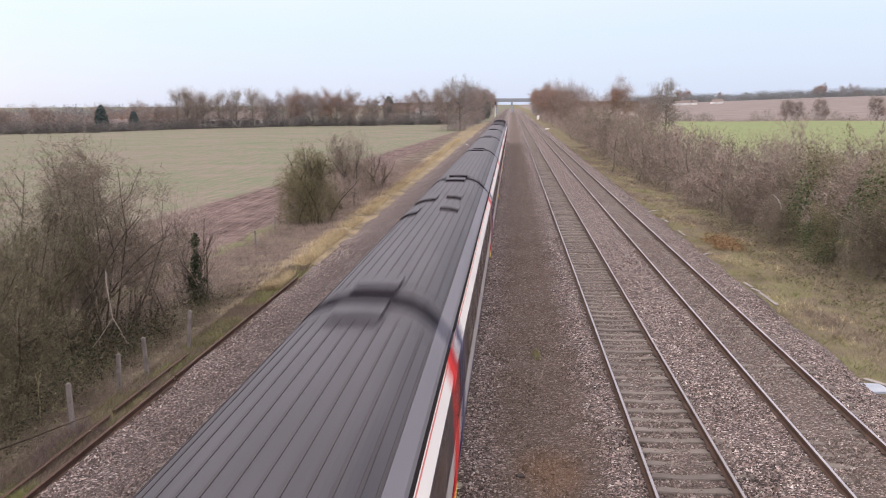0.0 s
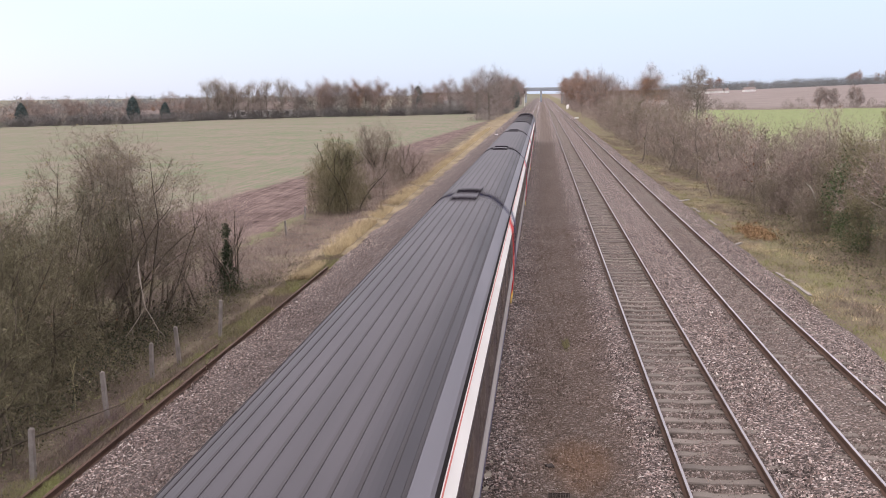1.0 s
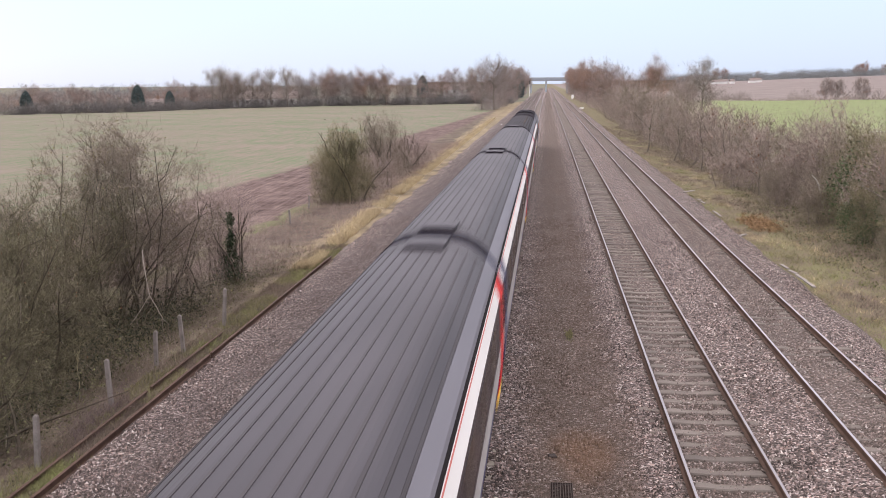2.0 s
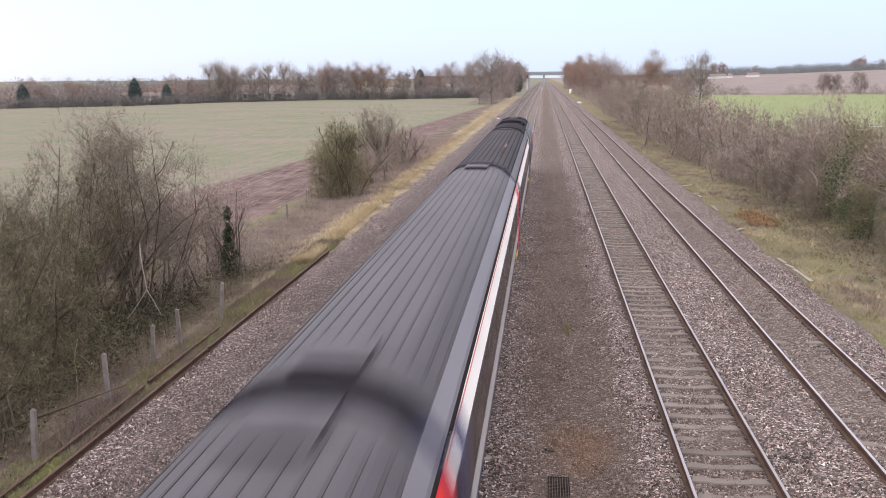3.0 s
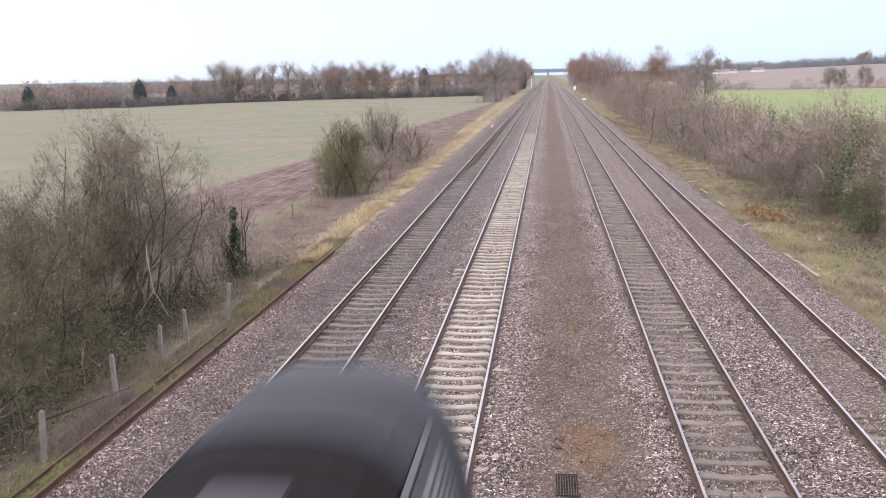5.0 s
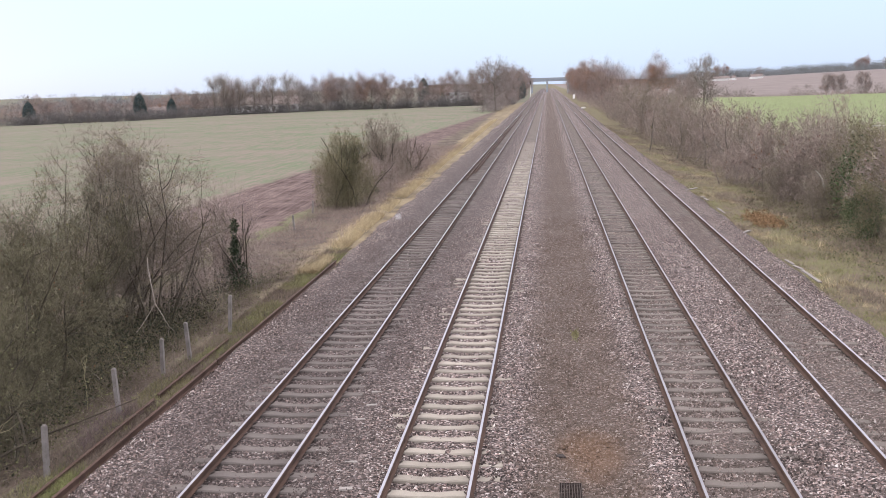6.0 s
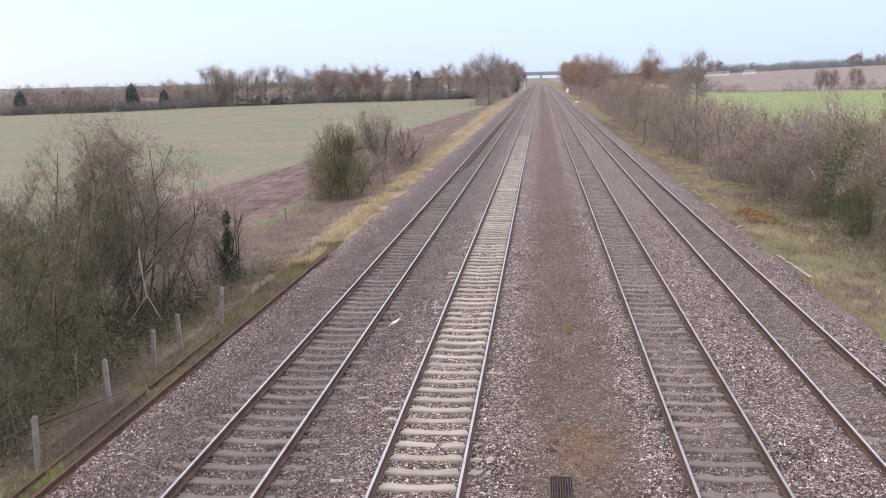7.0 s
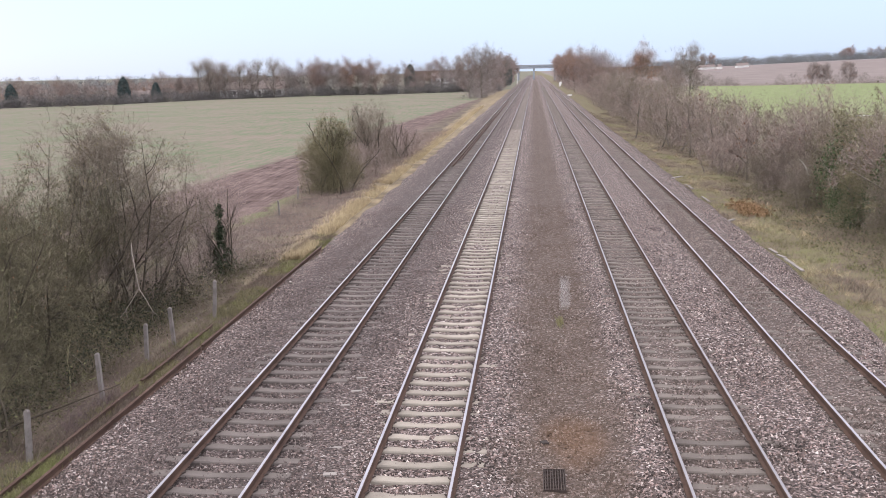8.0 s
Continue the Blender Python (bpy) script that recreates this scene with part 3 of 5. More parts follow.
def track(key, material, top, label, drop=0.0):
    x = TRACKS[key]
    line = empty("railway_track", pose(x, 0, 0), label=label, category="railway track", group="four parallel tracks")
    for s in (-1, 1):
        rail = part("rail", swept(RAIL, -60, 1150, 1), RUST, line, m=pose(s * GAUGE / 2, 0, 0))
        part("running_surface", swept([(-0.0255, -0.0008), (0.0255, -0.0008), (0.0235, 0.0025), (-0.0235, 0.0025)], -60, 1150), top, rail, "bright worn rail head")
    me = sleeper_mesh("sleeper", material)
    rng = np.random.default_rng(ord(key))
    y0 = 14.478 - 22 * PITCH
    faded = sleeper_mesh("sleeper", MID_CONCRETE)
    for i in range(175):
        ob = joined("sleeper", faded if key == "b" and i > 128 + 12 * math.sin(i * 2.1) else me, line)
        ob.matrix_basis = pose(rng.normal(0, 0.012), y0 + i * PITCH + rng.normal(0, 0.012), -drop + rng.normal(0, 0.006), 0, rng.normal(0, 0.3), rng.normal(0, 0.5))
    v = np.array([w.co[:] for w in me.vertices])
    tri = [list(p.vertices) for p in me.polygons if len(p.vertices) == 4]
    ys = y0 + (175 + np.arange(420)) * PITCH
    vv = (v[None] + np.stack([np.zeros(420), ys, np.full(420, -drop)], axis=1)[:, None]).reshape(-1, 3)
    ff = (np.array(tri)[None] + (np.arange(420) * len(v))[:, None, None]).reshape(-1, 4)
    joined("far_sleeper_run", mesh_of("far_sleeper_run", vv, ff, WORN_CONCRETE if key == "b" else material), line, kind="stuff")
    p0, p1 = [], []
    for i in range(20, 95):
        for s in (-1, 1):
            for d in (-1, 1):
                p0.append((s * GAUGE / 2 + d * 0.055, y0 + i * PITCH - 0.05, -0.148))
                p1.append((s * GAUGE / 2 + d * 0.105, y0 + i * PITCH + 0.05, -0.160))
    v, f = prisms(p0, p1, np.full(len(p0), 0.022), np.full(len(p0), 0.018), 4)
    joined("rail_fastening", mesh_of("rail_fastening", v, f, CLIP), line, "dark sprung steel rail clips", kind="stuff")
    return line


def spare_rail(x, y0, y1, turn=0.0):
    ob = part("spare_rail", swept([(a, b + 0.159) for a, b in RAIL], y0, y1), RUST, m=pose(x, 0, -0.205, 0, 0, turn))
    tagged(ob, "long dark rusty rail lying between running rails", "rail", "spare rails")


def edging():
    for x, y0, y1, z, turn in ((-8.95, 9, 23.5, -0.50, 0.02), (-8.945, 23.6, 38, -0.50, 0.03), (-9.45, 14.2, 20.6, -0.58, 0.4), (-9.5, 20.9, 26.0, -0.58, -0.2)):
        ob = part("edging_rail", swept([(a, b + 0.159) for a, b in RAIL], y0, y1), OLD_RUST, m=pose(x, 0, z, 0, 0, turn * 0.1))
        tagged(ob, "rust-brown old rail edging the ballast beside grass", "rail", "edging rails")


def post_at(x, y, h, lean, tilt, z):
    p = empty("fence_post", pose(x, y, z, lean, tilt, 0), label="weathered grey concrete fence post beside the bushes", category="fence post", group="lineside fence posts")
    w = 0.05
    bm = lofted([[(-w, -w, -0.3), (w, -w, -0.3), (w, w, -0.3), (-w, w, -0.3)], [(-w * 0.9, -w * 0.9, h - 0.03), (w * 0.9, -w * 0.9, h - 0.03), (w * 0.9, w * 0.9, h - 0.03), (-w * 0.9, w * 0.9, h - 0.03)],
                 [(-w * 0.5, -w * 0.5, h), (w * 0.5, -w * 0.5, h), (w * 0.5, w * 0.5, h), (-w * 0.5, w * 0.5, h)]])
    part("shaft", bm, POST_CONCRETE, p)
    return p


FENCE = [(-9.95, 13.0, 1.15, 2, -3), (-9.86, 16.39, 1.12, 1, 3), (-10.03, 19.92, 1.16, -2, -3), (-10.25, 23.0, 1.02, 0, 2), (-10.0, 24.3, 1.15, 3, -2), (-9.85, 27.2, 1.25, 0, 4)]
FAR_POSTS = [(-14.3, 51.0, 0.8, 2, -2), (-14.9, 57.6, 0.8, -2, 3)]


def fence():
    zs = -0.62
    for x, y, h, lean, tilt in FENCE:
        post_at(x, y, h, lean, tilt, zs)
    for x, y, h, lean, tilt in FAR_POSTS:
        post_at(x, y, h, lean, tilt, -0.95)
    for h in (0.35, 0.7):
        pts = [(x, y, zs + h * k / 1.1) for x, y, k, _, _ in FENCE]
        p0, p1 = [], []
        for a, b in zip(pts, pts[1:]):
            a, b = np.array(a), np.array(b)
            mids = [a + (b - a) * t - np.array([0, 0, 0.12 * t * (1 - t)]) for t in np.linspace(0, 1, 7)]
            p0 += mids[:-1]
            p1 += mids[1:]
        v, f = prisms(p0, p1, np.full(len(p0), 0.004), np.full(len(p0), 0.004))
        tagged(joined("fence_wire", mesh_of("fence_wire", v, f, OLD_RUST)), "sagging rusty wire strung between fence posts", "wire", "fence wires")


def drain():
    g = empty("drain_grating", pose(0.345, 15.42, -0.265), label="dark square steel grating over a trackside drain", category="drain cover")
    w, h = 0.185, 0.42
    rim = bmesh.new()
    for x0, x1, y0, y1 in ((-w - 0.012, w + 0.012, -h - 0.012, -h), (-w - 0.012, w + 0.012, h, h + 0.012), (-w - 0.012, -w, -h, h), (w, w + 0.012, -h, h)):
        box(rim, x0, x1, y0, y1, -0.06, 0.012)
    part("frame", rim, CLIP, g)
    part("sump", cube(-w, w, -h, h, -0.3, -0.10), UNDER, g, "dark pit")
    for i in range(8):
        x = -0.16 + i * 0.0457
        part("bar", cube(x - 0.007, x + 0.007, -h, h, -0.02, 0.008), CLIP, g)
    for i in range(15):
        y = -0.39 + i * 0.0557
        part("cross_bar", cube(-w, w, y - 0.007, y + 0.007, -0.03, -0.004), CLIP, g)


def slab(name, x, y, sx, sy, sz, turn, material, label, cat, group=""):
    rng = random.Random(round(x * 100 + y))
    bm = cube(-sx / 2, sx / 2, -sy / 2, sy / 2, 0, sz, min(sx, sz) * 0.18)
    for v in bm.verts:
        v.co += Vector((rng.uniform(-1, 1), rng.uniform(-1, 1), rng.uniform(-1, 1))) * sz * 0.12
    z = bed_height(x) if abs(x) < 9.3 else -0.55
    ob = part(name, bm, material, m=pose(x, y, float(z) - 0.02, rng.uniform(-4, 4), rng.uniform(-4, 4), turn))
    return tagged(ob, label, cat, group)


def lineside_bits():
    cable = "cable trough lids along the cess"
    for x, y, turn, n in ((9.25, 45.6, -40, 1.4), (9.55, 38.0, 4, 1.0), (9.6, 36.9, 4, 1.0), (9.63, 35.8, 6, 1.0), (9.65, 34.7, 5, 1.0), (9.6, 59.8, 8, 1.0), (9.62, 58.6, 5, 1.0), (9.6, 64.3, -50, 1.2), (9.6, 54.0, 2, 1.0), (9.6, 52.9, 3, 1.0), (9.65, 24.5, 30, 1.0), (9.7, 23.2, 0, 1.0)):
        slab("trough_lid", x, y, 0.13 + 0.07 * (n > 1), n * 0.92, 0.05, turn, TROUGH, "pale broken concrete slab lying at the ballast edge", "concrete slab", cable)
    slab("inspection_cover", 9.38, 24.0, 0.55, 0.9, 0.07, 4, BLUE_GREY, "flat blue-grey cover slab at the ballast edge", "cover slab")
    for x, y in ((-3.95, 19.6), (-4.0, 20.5), (-4.05, 18.7), (-3.75, 16.4), (-3.6, 15.2)):
        slab("stone_slab", x, y, 0.24, 0.10, 0.05, 8, TROUGH, "pale flat stone lying on the ballast", "stone", "pale stones on the ballast")
    slab("trackside_lump", 0.19, 17.15, 0.16, 0.14, 0.06, 20, UNDER, "small dark lump lying on brown ballast", "debris")
    slab("trackside_sheet", 9.8, 265.0, 0.8, 1.3, 0.4, 20, RENDER_WHITE, "white sheeting heaped at the trackside", "debris")
    slab("white_box", 11.3, 420.0, 0.9, 0.8, 1.9, 0, RENDER_WHITE, "small white cabinet far along the track", "cabinet")
    sig = empty("signal_post", pose(-9.3, 520, -0.7), label="pale signal post standing far beside the track", category="signal")
    part("mast", swept([(-0.14, 0), (0.14, 0), (0.14, 8.2), (-0.14, 8.2)], -0.14, 0.14), RENDER_WHITE, sig)
    part("signal_head", cube(-0.35, 0.35, -0.35, -0.15, 6.6, 8.4, 0.05), BLACK, sig)
    part("foundation", cube(-0.4, 0.4, -0.4, 0.4, -0.6, 0.15, 0.04), POST_CONCRETE, sig)


def far_bridge():
    b = empty("road_bridge", pose(2.0, 700, 0.6), label="distant flat grey road bridge spanning the tracks", category="bridge")
    part("deck", cube(-42, 42, -5, 5, 7.0, 8.4, 0.1), BRIDGE_STEEL, b)
    part("parapet", cube(-42, 42, -5.2, -4.9, 8.4, 9.7, 0.05), BRIDGE_STEEL, b)
    part("parapet", cube(-42, 42, 4.9, 5.2, 8.4, 9.7, 0.05), BRIDGE_STEEL, b)
    for x in (-13.5, -2.3, 13.0):
        part("pier", cube(x - 0.7, x + 0.7, -4.6, 4.6, -2.0, 7.0, 0.08), BRIDGE_STEEL, b)
    for s in (-1, 1):
        bm = lofted([[(s * 20, -5, -0.5), (s * 90, -5, -0.5), (s * 90, -5, 7.0), (s * 28, -5, 7.0)], [(s * 20, 5, -0.5), (s * 90, 5, -0.5), (s * 90, 5, 7.0), (s * 28, 5, 7.0)]])
        part("approach_bank", bm, DEAD_GRASS, b)


def house(x, y, w, d, h, turn, wall, z, label):
    hs = empty("house", pose(x, y, z, 0, 0, turn), label=label, category="house", group="distant houses")
    part("wall", cube(-w / 2, w / 2, -d / 2, d / 2, -1, h, 0.03), wall, hs)
    r = h + d * 0.38
    bm = lofted([[(-w / 2 - 0.3, -d / 2 - 0.4, h - 0.1), (-w / 2 - 0.3, d / 2 + 0.4, h - 0.1), (-w / 2 - 0.3, 0, r)], [(w / 2 + 0.3, -d / 2 - 0.4, h - 0.1), (w / 2 + 0.3, d / 2 + 0.4, h - 0.1), (w / 2 + 0.3, 0, r)]])
    roof = part("roof", bm, TILE, hs)
    part("chimney", cube(w * 0.3 - 0.4, w * 0.3 + 0.4, -0.35, 0.35, r - 1.2, r + 1.0, 0.04), BRICK, roof)
    n = 0 if y > 900 else max(2, int(w / 3))
    for i in range(n):
        for zz in ([1.0, 3.4] if h > 4.5 else [1.0]):
            cx = -w / 2 + (i + 0.5) * w / n
            part("window", cube(cx - 0.55, cx + 0.55, -d / 2 - 0.04, -d / 2 + 0.05, zz, zz + 1.2), WINDOW, hs)
    return hs


ground()
ballast()
track("a", DARK_CONCRETE, STEEL, "running track with dark dusty concrete sleepers")
track("b", PALE_CONCRETE, STEEL, "running track with clean pale concrete sleepers")
track("c", WORN_CONCRETE, DULL_STEEL, "duller track with half-buried grey concrete sleepers")
track("d", WORN_CONCRETE, STEEL, "outer track with dirty half-buried concrete sleepers", 0.004)
spare_rail(-6.02, 69, 150, 0.0)
spare_rail(-5.80, 74, 215, 0.0)
edging()
fence()
drain()
lineside_bits()
far_bridge()
house(-130.5, 302, 7.5, 5, 1.6, 20, RENDER_WHITE, -1, "low pale bungalow with a grey tiled roof behind a hedge")
house(-108, 336, 11, 7, 2.8, 10, RENDER_WHITE, -1, "white bungalow seen between bare trees")
house(-97, 341, 11, 7, 2.8, 15, RENDER_WHITE, -1, "white bungalow seen between bare trees")
house(-40, 420, 10, 7, 4.8, -5, RENDER_WHITE, -1, "white house with a brown roof behind trees")
for hx, hy, hw in ((151, 965, 5), (157, 975, 4), (169, 985, 6), (175, 990, 5), (181, 1000, 7), (187, 990, 4), (211, 1010, 6), (219, 1020, 6)):
    house(hx, hy, hw, 6, 2.2, 6, RENDER_WHITE, float(ground_height(np.array([float(hx)]), np.array([float(hy)]))[0]), "white house on the far hillside")


# ---------------------------------------------------------------- bushes, trees, grass
def shrub(seed, height, width, stems, mid, twigs, thick, twig, label, leaves=0, leaf=None, leaf_size=0.05, name="bush", group="lineside bushes", ivy=0, skirt=0.6, fill=0):
    """A leafless many-stemmed bush: stems from the ground, side shoots, fine twigs, a few last leaves."""
    rng = np.random.default_rng(seed)
    b = empty(name, label=label, category="bush", group=group)
    foot = np.stack([rng.normal(0, width * 0.13, stems), rng.normal(0, width * 0.13, stems), np.full(stems, -0.15)], axis=1)
    a, u = rng.uniform(0, 6.28, stems), np.sqrt(rng.random(stems)) * 0.92
    aim = np.stack([width * 0.62 * u * np.cos(a), width * 0.62 * u * np.sin(a), height * (0.40 + 0.54 * np.sqrt(1 - u * u))], axis=1)
    way = aim - foot
    reach = np.linalg.norm(way, axis=1) * rng.uniform(0.75, 1.0, stems)
    g0 = grow(rng, foot, way, reach, np.full(stems, thick * (9.5 if name == "bush" else 6.5)), 6, 0.14, 0.0)
    low = max(8, int(stems * skirt))
    a, r = rng.uniform(0, 6.28, low), width * 0.5 * np.sqrt(rng.random(low))
    ground = np.stack([r * np.cos(a), r * np.sin(a), np.full(low, -0.1)], axis=1)
    gs = grow(rng, ground, np.stack([np.cos(a) * 0.3, np.sin(a) * 0.3, np.ones(low)], axis=1), height * rng.uniform(0.2, 0.55, low), np.full(low, thick * 2.0), 6, 0.2, 0.0)
    outer = [np.concatenate([q[stems:], q[stems * 3:]]) for q in g0]
    gl = bough(rng, outer, stems * 7, height * 0.20, thick * 2.8, 5, 0.20, 0.08, 0.75, 0.4)
    g1 = bough(rng, [np.concatenate(q) for q in zip(outer, gs, gl, gl)], int(mid * 1.3), height * 0.105, thick * 1.4, 3, 0.28, 0.05, 0.8, 0.25)
    g2 = bough(rng, g1, twigs // 3, height * 0.055, thick * 0.95, 2, 0.3, 0.05, 0.8, 0.2)
    g3 = bough(rng, g2, int(twigs * 1.3), height * 0.030, thick * 0.95, 1, 0.35, 0.03, 0.9, 0.15)
    for k in range(stems):
        v, f = prisms(*[q[k::stems] for q in g0[:4]], 5)
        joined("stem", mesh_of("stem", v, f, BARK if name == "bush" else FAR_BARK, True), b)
    # cut to a lumpy dome
    tone = rng.uniform(0, 6.28, 4)

    def inside(g):
        mid = (g[0] + g[1]) / 2
        around = np.arctan2(mid[:, 1], mid[:, 0])
        lump = 0.12 * np.sin(3 * around + tone[0]) + 0.10 * np.sin(5 * around + mid[:, 2] * 1.7 + tone[1]) + 0.08 * np.sin(mid[:, 2] * 3.1 + 2 * around + tone[2])
        flat = np.hypot(mid[:, 0], mid[:, 1]) / (width * 0.60)
        high = np.maximum(mid[:, 2] - 0.42 * height, 0) / (0.56 * height)
        keep = flat ** 2 + high ** 2 < (1 + lump + rng.normal(0, 0.05, len(mid))) ** 2
        return [q[keep] for q in g]
    gs, gl, g1, g2, g3 = inside(gs), inside(gl), inside(g1), inside(g2), inside(g3)
    if name == "bush":
        v, f = stack(prisms(*gs[:4]), prisms(*gl[:4]))
    else:
        runs = [np.concatenate(q) for q in zip(gs, gl, g1)]
        v, f = slivers(runs[0], runs[1] + (runs[1] - runs[0]) * 0.4, runs[2] * 1.1, rng)
    joined("branch_tangle", mesh_of("branch_tangle", v, f, BARK if name == "bush" else twig), b, kind="stuff")
    fine = [np.concatenate(q) for q in (zip(g1, g2, g3) if name == "bush" else zip(g2, g3))]
    p0, p1, half = fine[0], fine[1], fine[2] * 0.9
    if fill:
        d = unit(rng.normal(0, 1, (fill, 3)))
        d[:, 2] = np.abs(d[:, 2]) ** 0.8
        lump = 1 + 0.10 * np.sin(4 * np.arctan2(d[:, 1], d[:, 0]) + tone[0] + 3 * d[:, 2]) + 0.08 * np.sin(9 * d[:, 2] + tone[1]) + rng.normal(0, 0.05, fill)
        p = d * (lump * rng.random(fill) ** 0.40)[:, None] * np.array([width * 0.52, width * 0.52, height * 0.90])
        way = unit(d + rng.normal(0, 0.7, p.shape) + np.array([0, 0, 0.3]))
        p0, p1 = np.concatenate([p0, p]), np.concatenate([p1, p + way * (height * (0.040 if name == "bush" else 0.030) * rng.uniform(0.5, 1.3, fill))[:, None]])
        half = np.concatenate([half, np.full(fill, thick * 0.9)])
    v, f = slivers(p0, p1, half, rng)
    joined("twig_tangle", mesh_of("twig_tangle", v, f, twig), b, kind="stuff")
    if leaves:
        i = rng.integers(0, len(g3[1]), leaves)
        v, f = leaf_quads(rng, g3[1][i] + rng.normal(0, 0.05, (leaves, 3)), leaf_size)
        joined("last_leaves", mesh_of("last_leaves", v, f, leaf), b, kind="stuff")
    if ivy:
        side = np.array([(-0.85, -0.35, 0.55), (0.15, -0.95, 0.55), (-0.4, -0.8, 0.1)])[rng.integers(0, 3, ivy)]
        d = unit(side + rng.normal(0, 0.20, (ivy, 3)))
        c = d * rng.uniform(0.80, 1.08, (ivy, 1)) * np.array([width * 0.52, width * 0.52, height * 0.90])
        if width < 2:
            c = g0[0][rng.integers(0, len(g0[0]), ivy)] + rng.normal(0, 0.13, (ivy, 3))
            up = rng.random(ivy)
            around, wide = rng.uniform(0, 6.28, ivy), (0.06 + 0.85 * (1 - up) ** 4.0 + 0.03 * np.sin(up * 23)) * np.abs(rng.normal(0, 1, ivy))
            c = np.stack([wide * np.cos(around), wide * np.sin(around), up * height * 0.86], axis=1)
        c = c[(c[:, 2] > 0.05) & (c[:, 2] < height * 0.85)]
        v, f = leaf_quads(rng, c, 0.042 if width < 2 else 0.06)
        joined("ivy", mesh_of("ivy", v, f, LEAF_IVY if width < 2 else LEAF_HEDGE_IVY), b, "dark evergreen ivy on the stems")
    return b


def tree(seed, height, width, twig, label, fine=3400, leaves=0, leaf=None, thick=0.033, bole=0.10, lift=0.1, name="tree", leaf_size=0.15, reach=0.85):
    """A tree with a soft crown: one tapered trunk, limbs, branches, and clumps of fine twigs about their ends."""
    rng = np.random.default_rng(seed)
    b = empty(name, label=label, category="tree", group="distant trees")
    g0 = grow(rng, np.array([[0, 0, -0.3]]), np.array([[0.02, 0.02, 1.0]]), np.array([height * 0.82]), np.array([height * 0.020]), 6, 0.06, 0.1)
    limbs = 24
    t = rng.uniform(bole, 0.98, limbs)
    start = np.stack([np.interp(t * height * 0.82, np.r_[g0[0][:, 2], g0[1][-1, 2]], np.r_[g0[0][:, k], g0[1][-1, k]]) for k in range(2)] + [t * height * 0.82], axis=1)
    ang = rng.uniform(0, 6.28, limbs)
    head = np.stack([np.cos(ang), np.sin(ang), rng.uniform(0.2, 0.8, limbs) + lift], axis=1)
    g1 = grow(rng, start, head, width * 0.46 * rng.uniform(0.75, 1.05, limbs) * (1.25 - 0.9 * np.abs(t - 0.45)), np.full(limbs, height * 0.008), 4, 0.18, lift)
    g2 = bough(rng, [np.concatenate(q) for q in zip([w[limbs:] for w in g1], [w[limbs:] for w in g1])], 110, height * 0.11, thick * 1.2, 1, 0.25, lift, 0.9)
    v, f = stack(prisms(*g0[:4], 5), prisms(*g1[:4], 3), prisms(*g2[:4], 3))
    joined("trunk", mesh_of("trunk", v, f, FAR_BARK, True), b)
    knots = np.concatenate([g2[1], g1[1][limbs:], g0[1][-2:]])

    def scatter(n, spread):
        return knots[rng.integers(0, len(knots), n)] + rng.normal(0, 1, (n, 3)) * width * spread
    p = scatter(fine, 0.062)
    p = p[p[:, 2] > 0.4]
    way = unit(unit(p - np.array([0, 0, height * 0.4])) + rng.normal(0, 0.55, p.shape) + np.array([0, 0, 0.25 + lift]))
    v, f = slivers(p, p + way * (reach * rng.uniform(0.5, 1.2, len(p)))[:, None], thick, rng)
    joined("crown", mesh_of("crown", v, f, twig), b)
    if leaves:
        v, f = leaf_quads(rng, scatter(leaves, 0.058), leaf_size)
        joined("foliage", mesh_of("foliage", v, f, leaf), b)
    return b


def mounds(name, seed, centres, wide, tall, each, length, half, material, label, cat, leaves=0, leaf=None, leaf_size=0.1):
    """A run of rounded leafless growth: domes of fine twigs about the given feet."""
    rng = np.random.default_rng(seed)
    n = len(centres)
    w, h = wide * rng.uniform(0.75, 1.25, n), tall * rng.uniform(0.7, 1.2, n)

    def scatter(count):
        i = rng.integers(0, n, count)
        d = unit(rng.normal(0, 1, (count, 3)))
        d[:, 2] = np.abs(d[:, 2])
        r = rng.random(count)[:, None] ** 0.42
        return centres[i] + d * r * np.stack([w[i], w[i], h[i]], axis=1), d
    p, d = scatter(n * each)
    way = unit(d + rng.normal(0, 0.6, p.shape) + np.array([0, 0, 0.35]))
    b = empty(name, label=label, category=cat, kind="stuff")
    v, f = slivers(p, p + way * (length * rng.uniform(0.5, 1.3, len(p)))[:, None], half, rng)
    joined("twigs", mesh_of("twigs", v, f, material), b, kind="stuff")
    if leaves:
        v, f = leaf_quads(rng, scatter(leaves)[0], leaf_size)
        joined("leaves", mesh_of("leaves", v, f, leaf), b, kind="stuff")
    return b


def conifer(seed, height, width, label):
    rng = np.random.default_rng(seed)
    b = empty("conifer_tree", label=label, category="tree", group="distant trees")
    v, f = prisms([[0, 0, -0.3]], [[0, 0, height]], [0.2], [0.03], 6)
    joined("trunk", mesh_of("trunk", v, f, BARK), b)
    n = 2600
    z = rng.uniform(0.06, 1, n)
    r = width / 2 * np.sin(math.pi * np.clip(z * 0.88 + 0.12, 0, 1) ** 0.9) ** 0.65 * np.sqrt(rng.uniform(0.3, 1, n))
    a = rng.uniform(0, 6.28, n)
    v, f = leaf_quads(rng, np.stack([r * np.cos(a), r * np.sin(a), z * height], axis=1), 0.26)
    joined("foliage", mesh_of("foliage", v, f, LEAF_CONIFER), b)
    return b


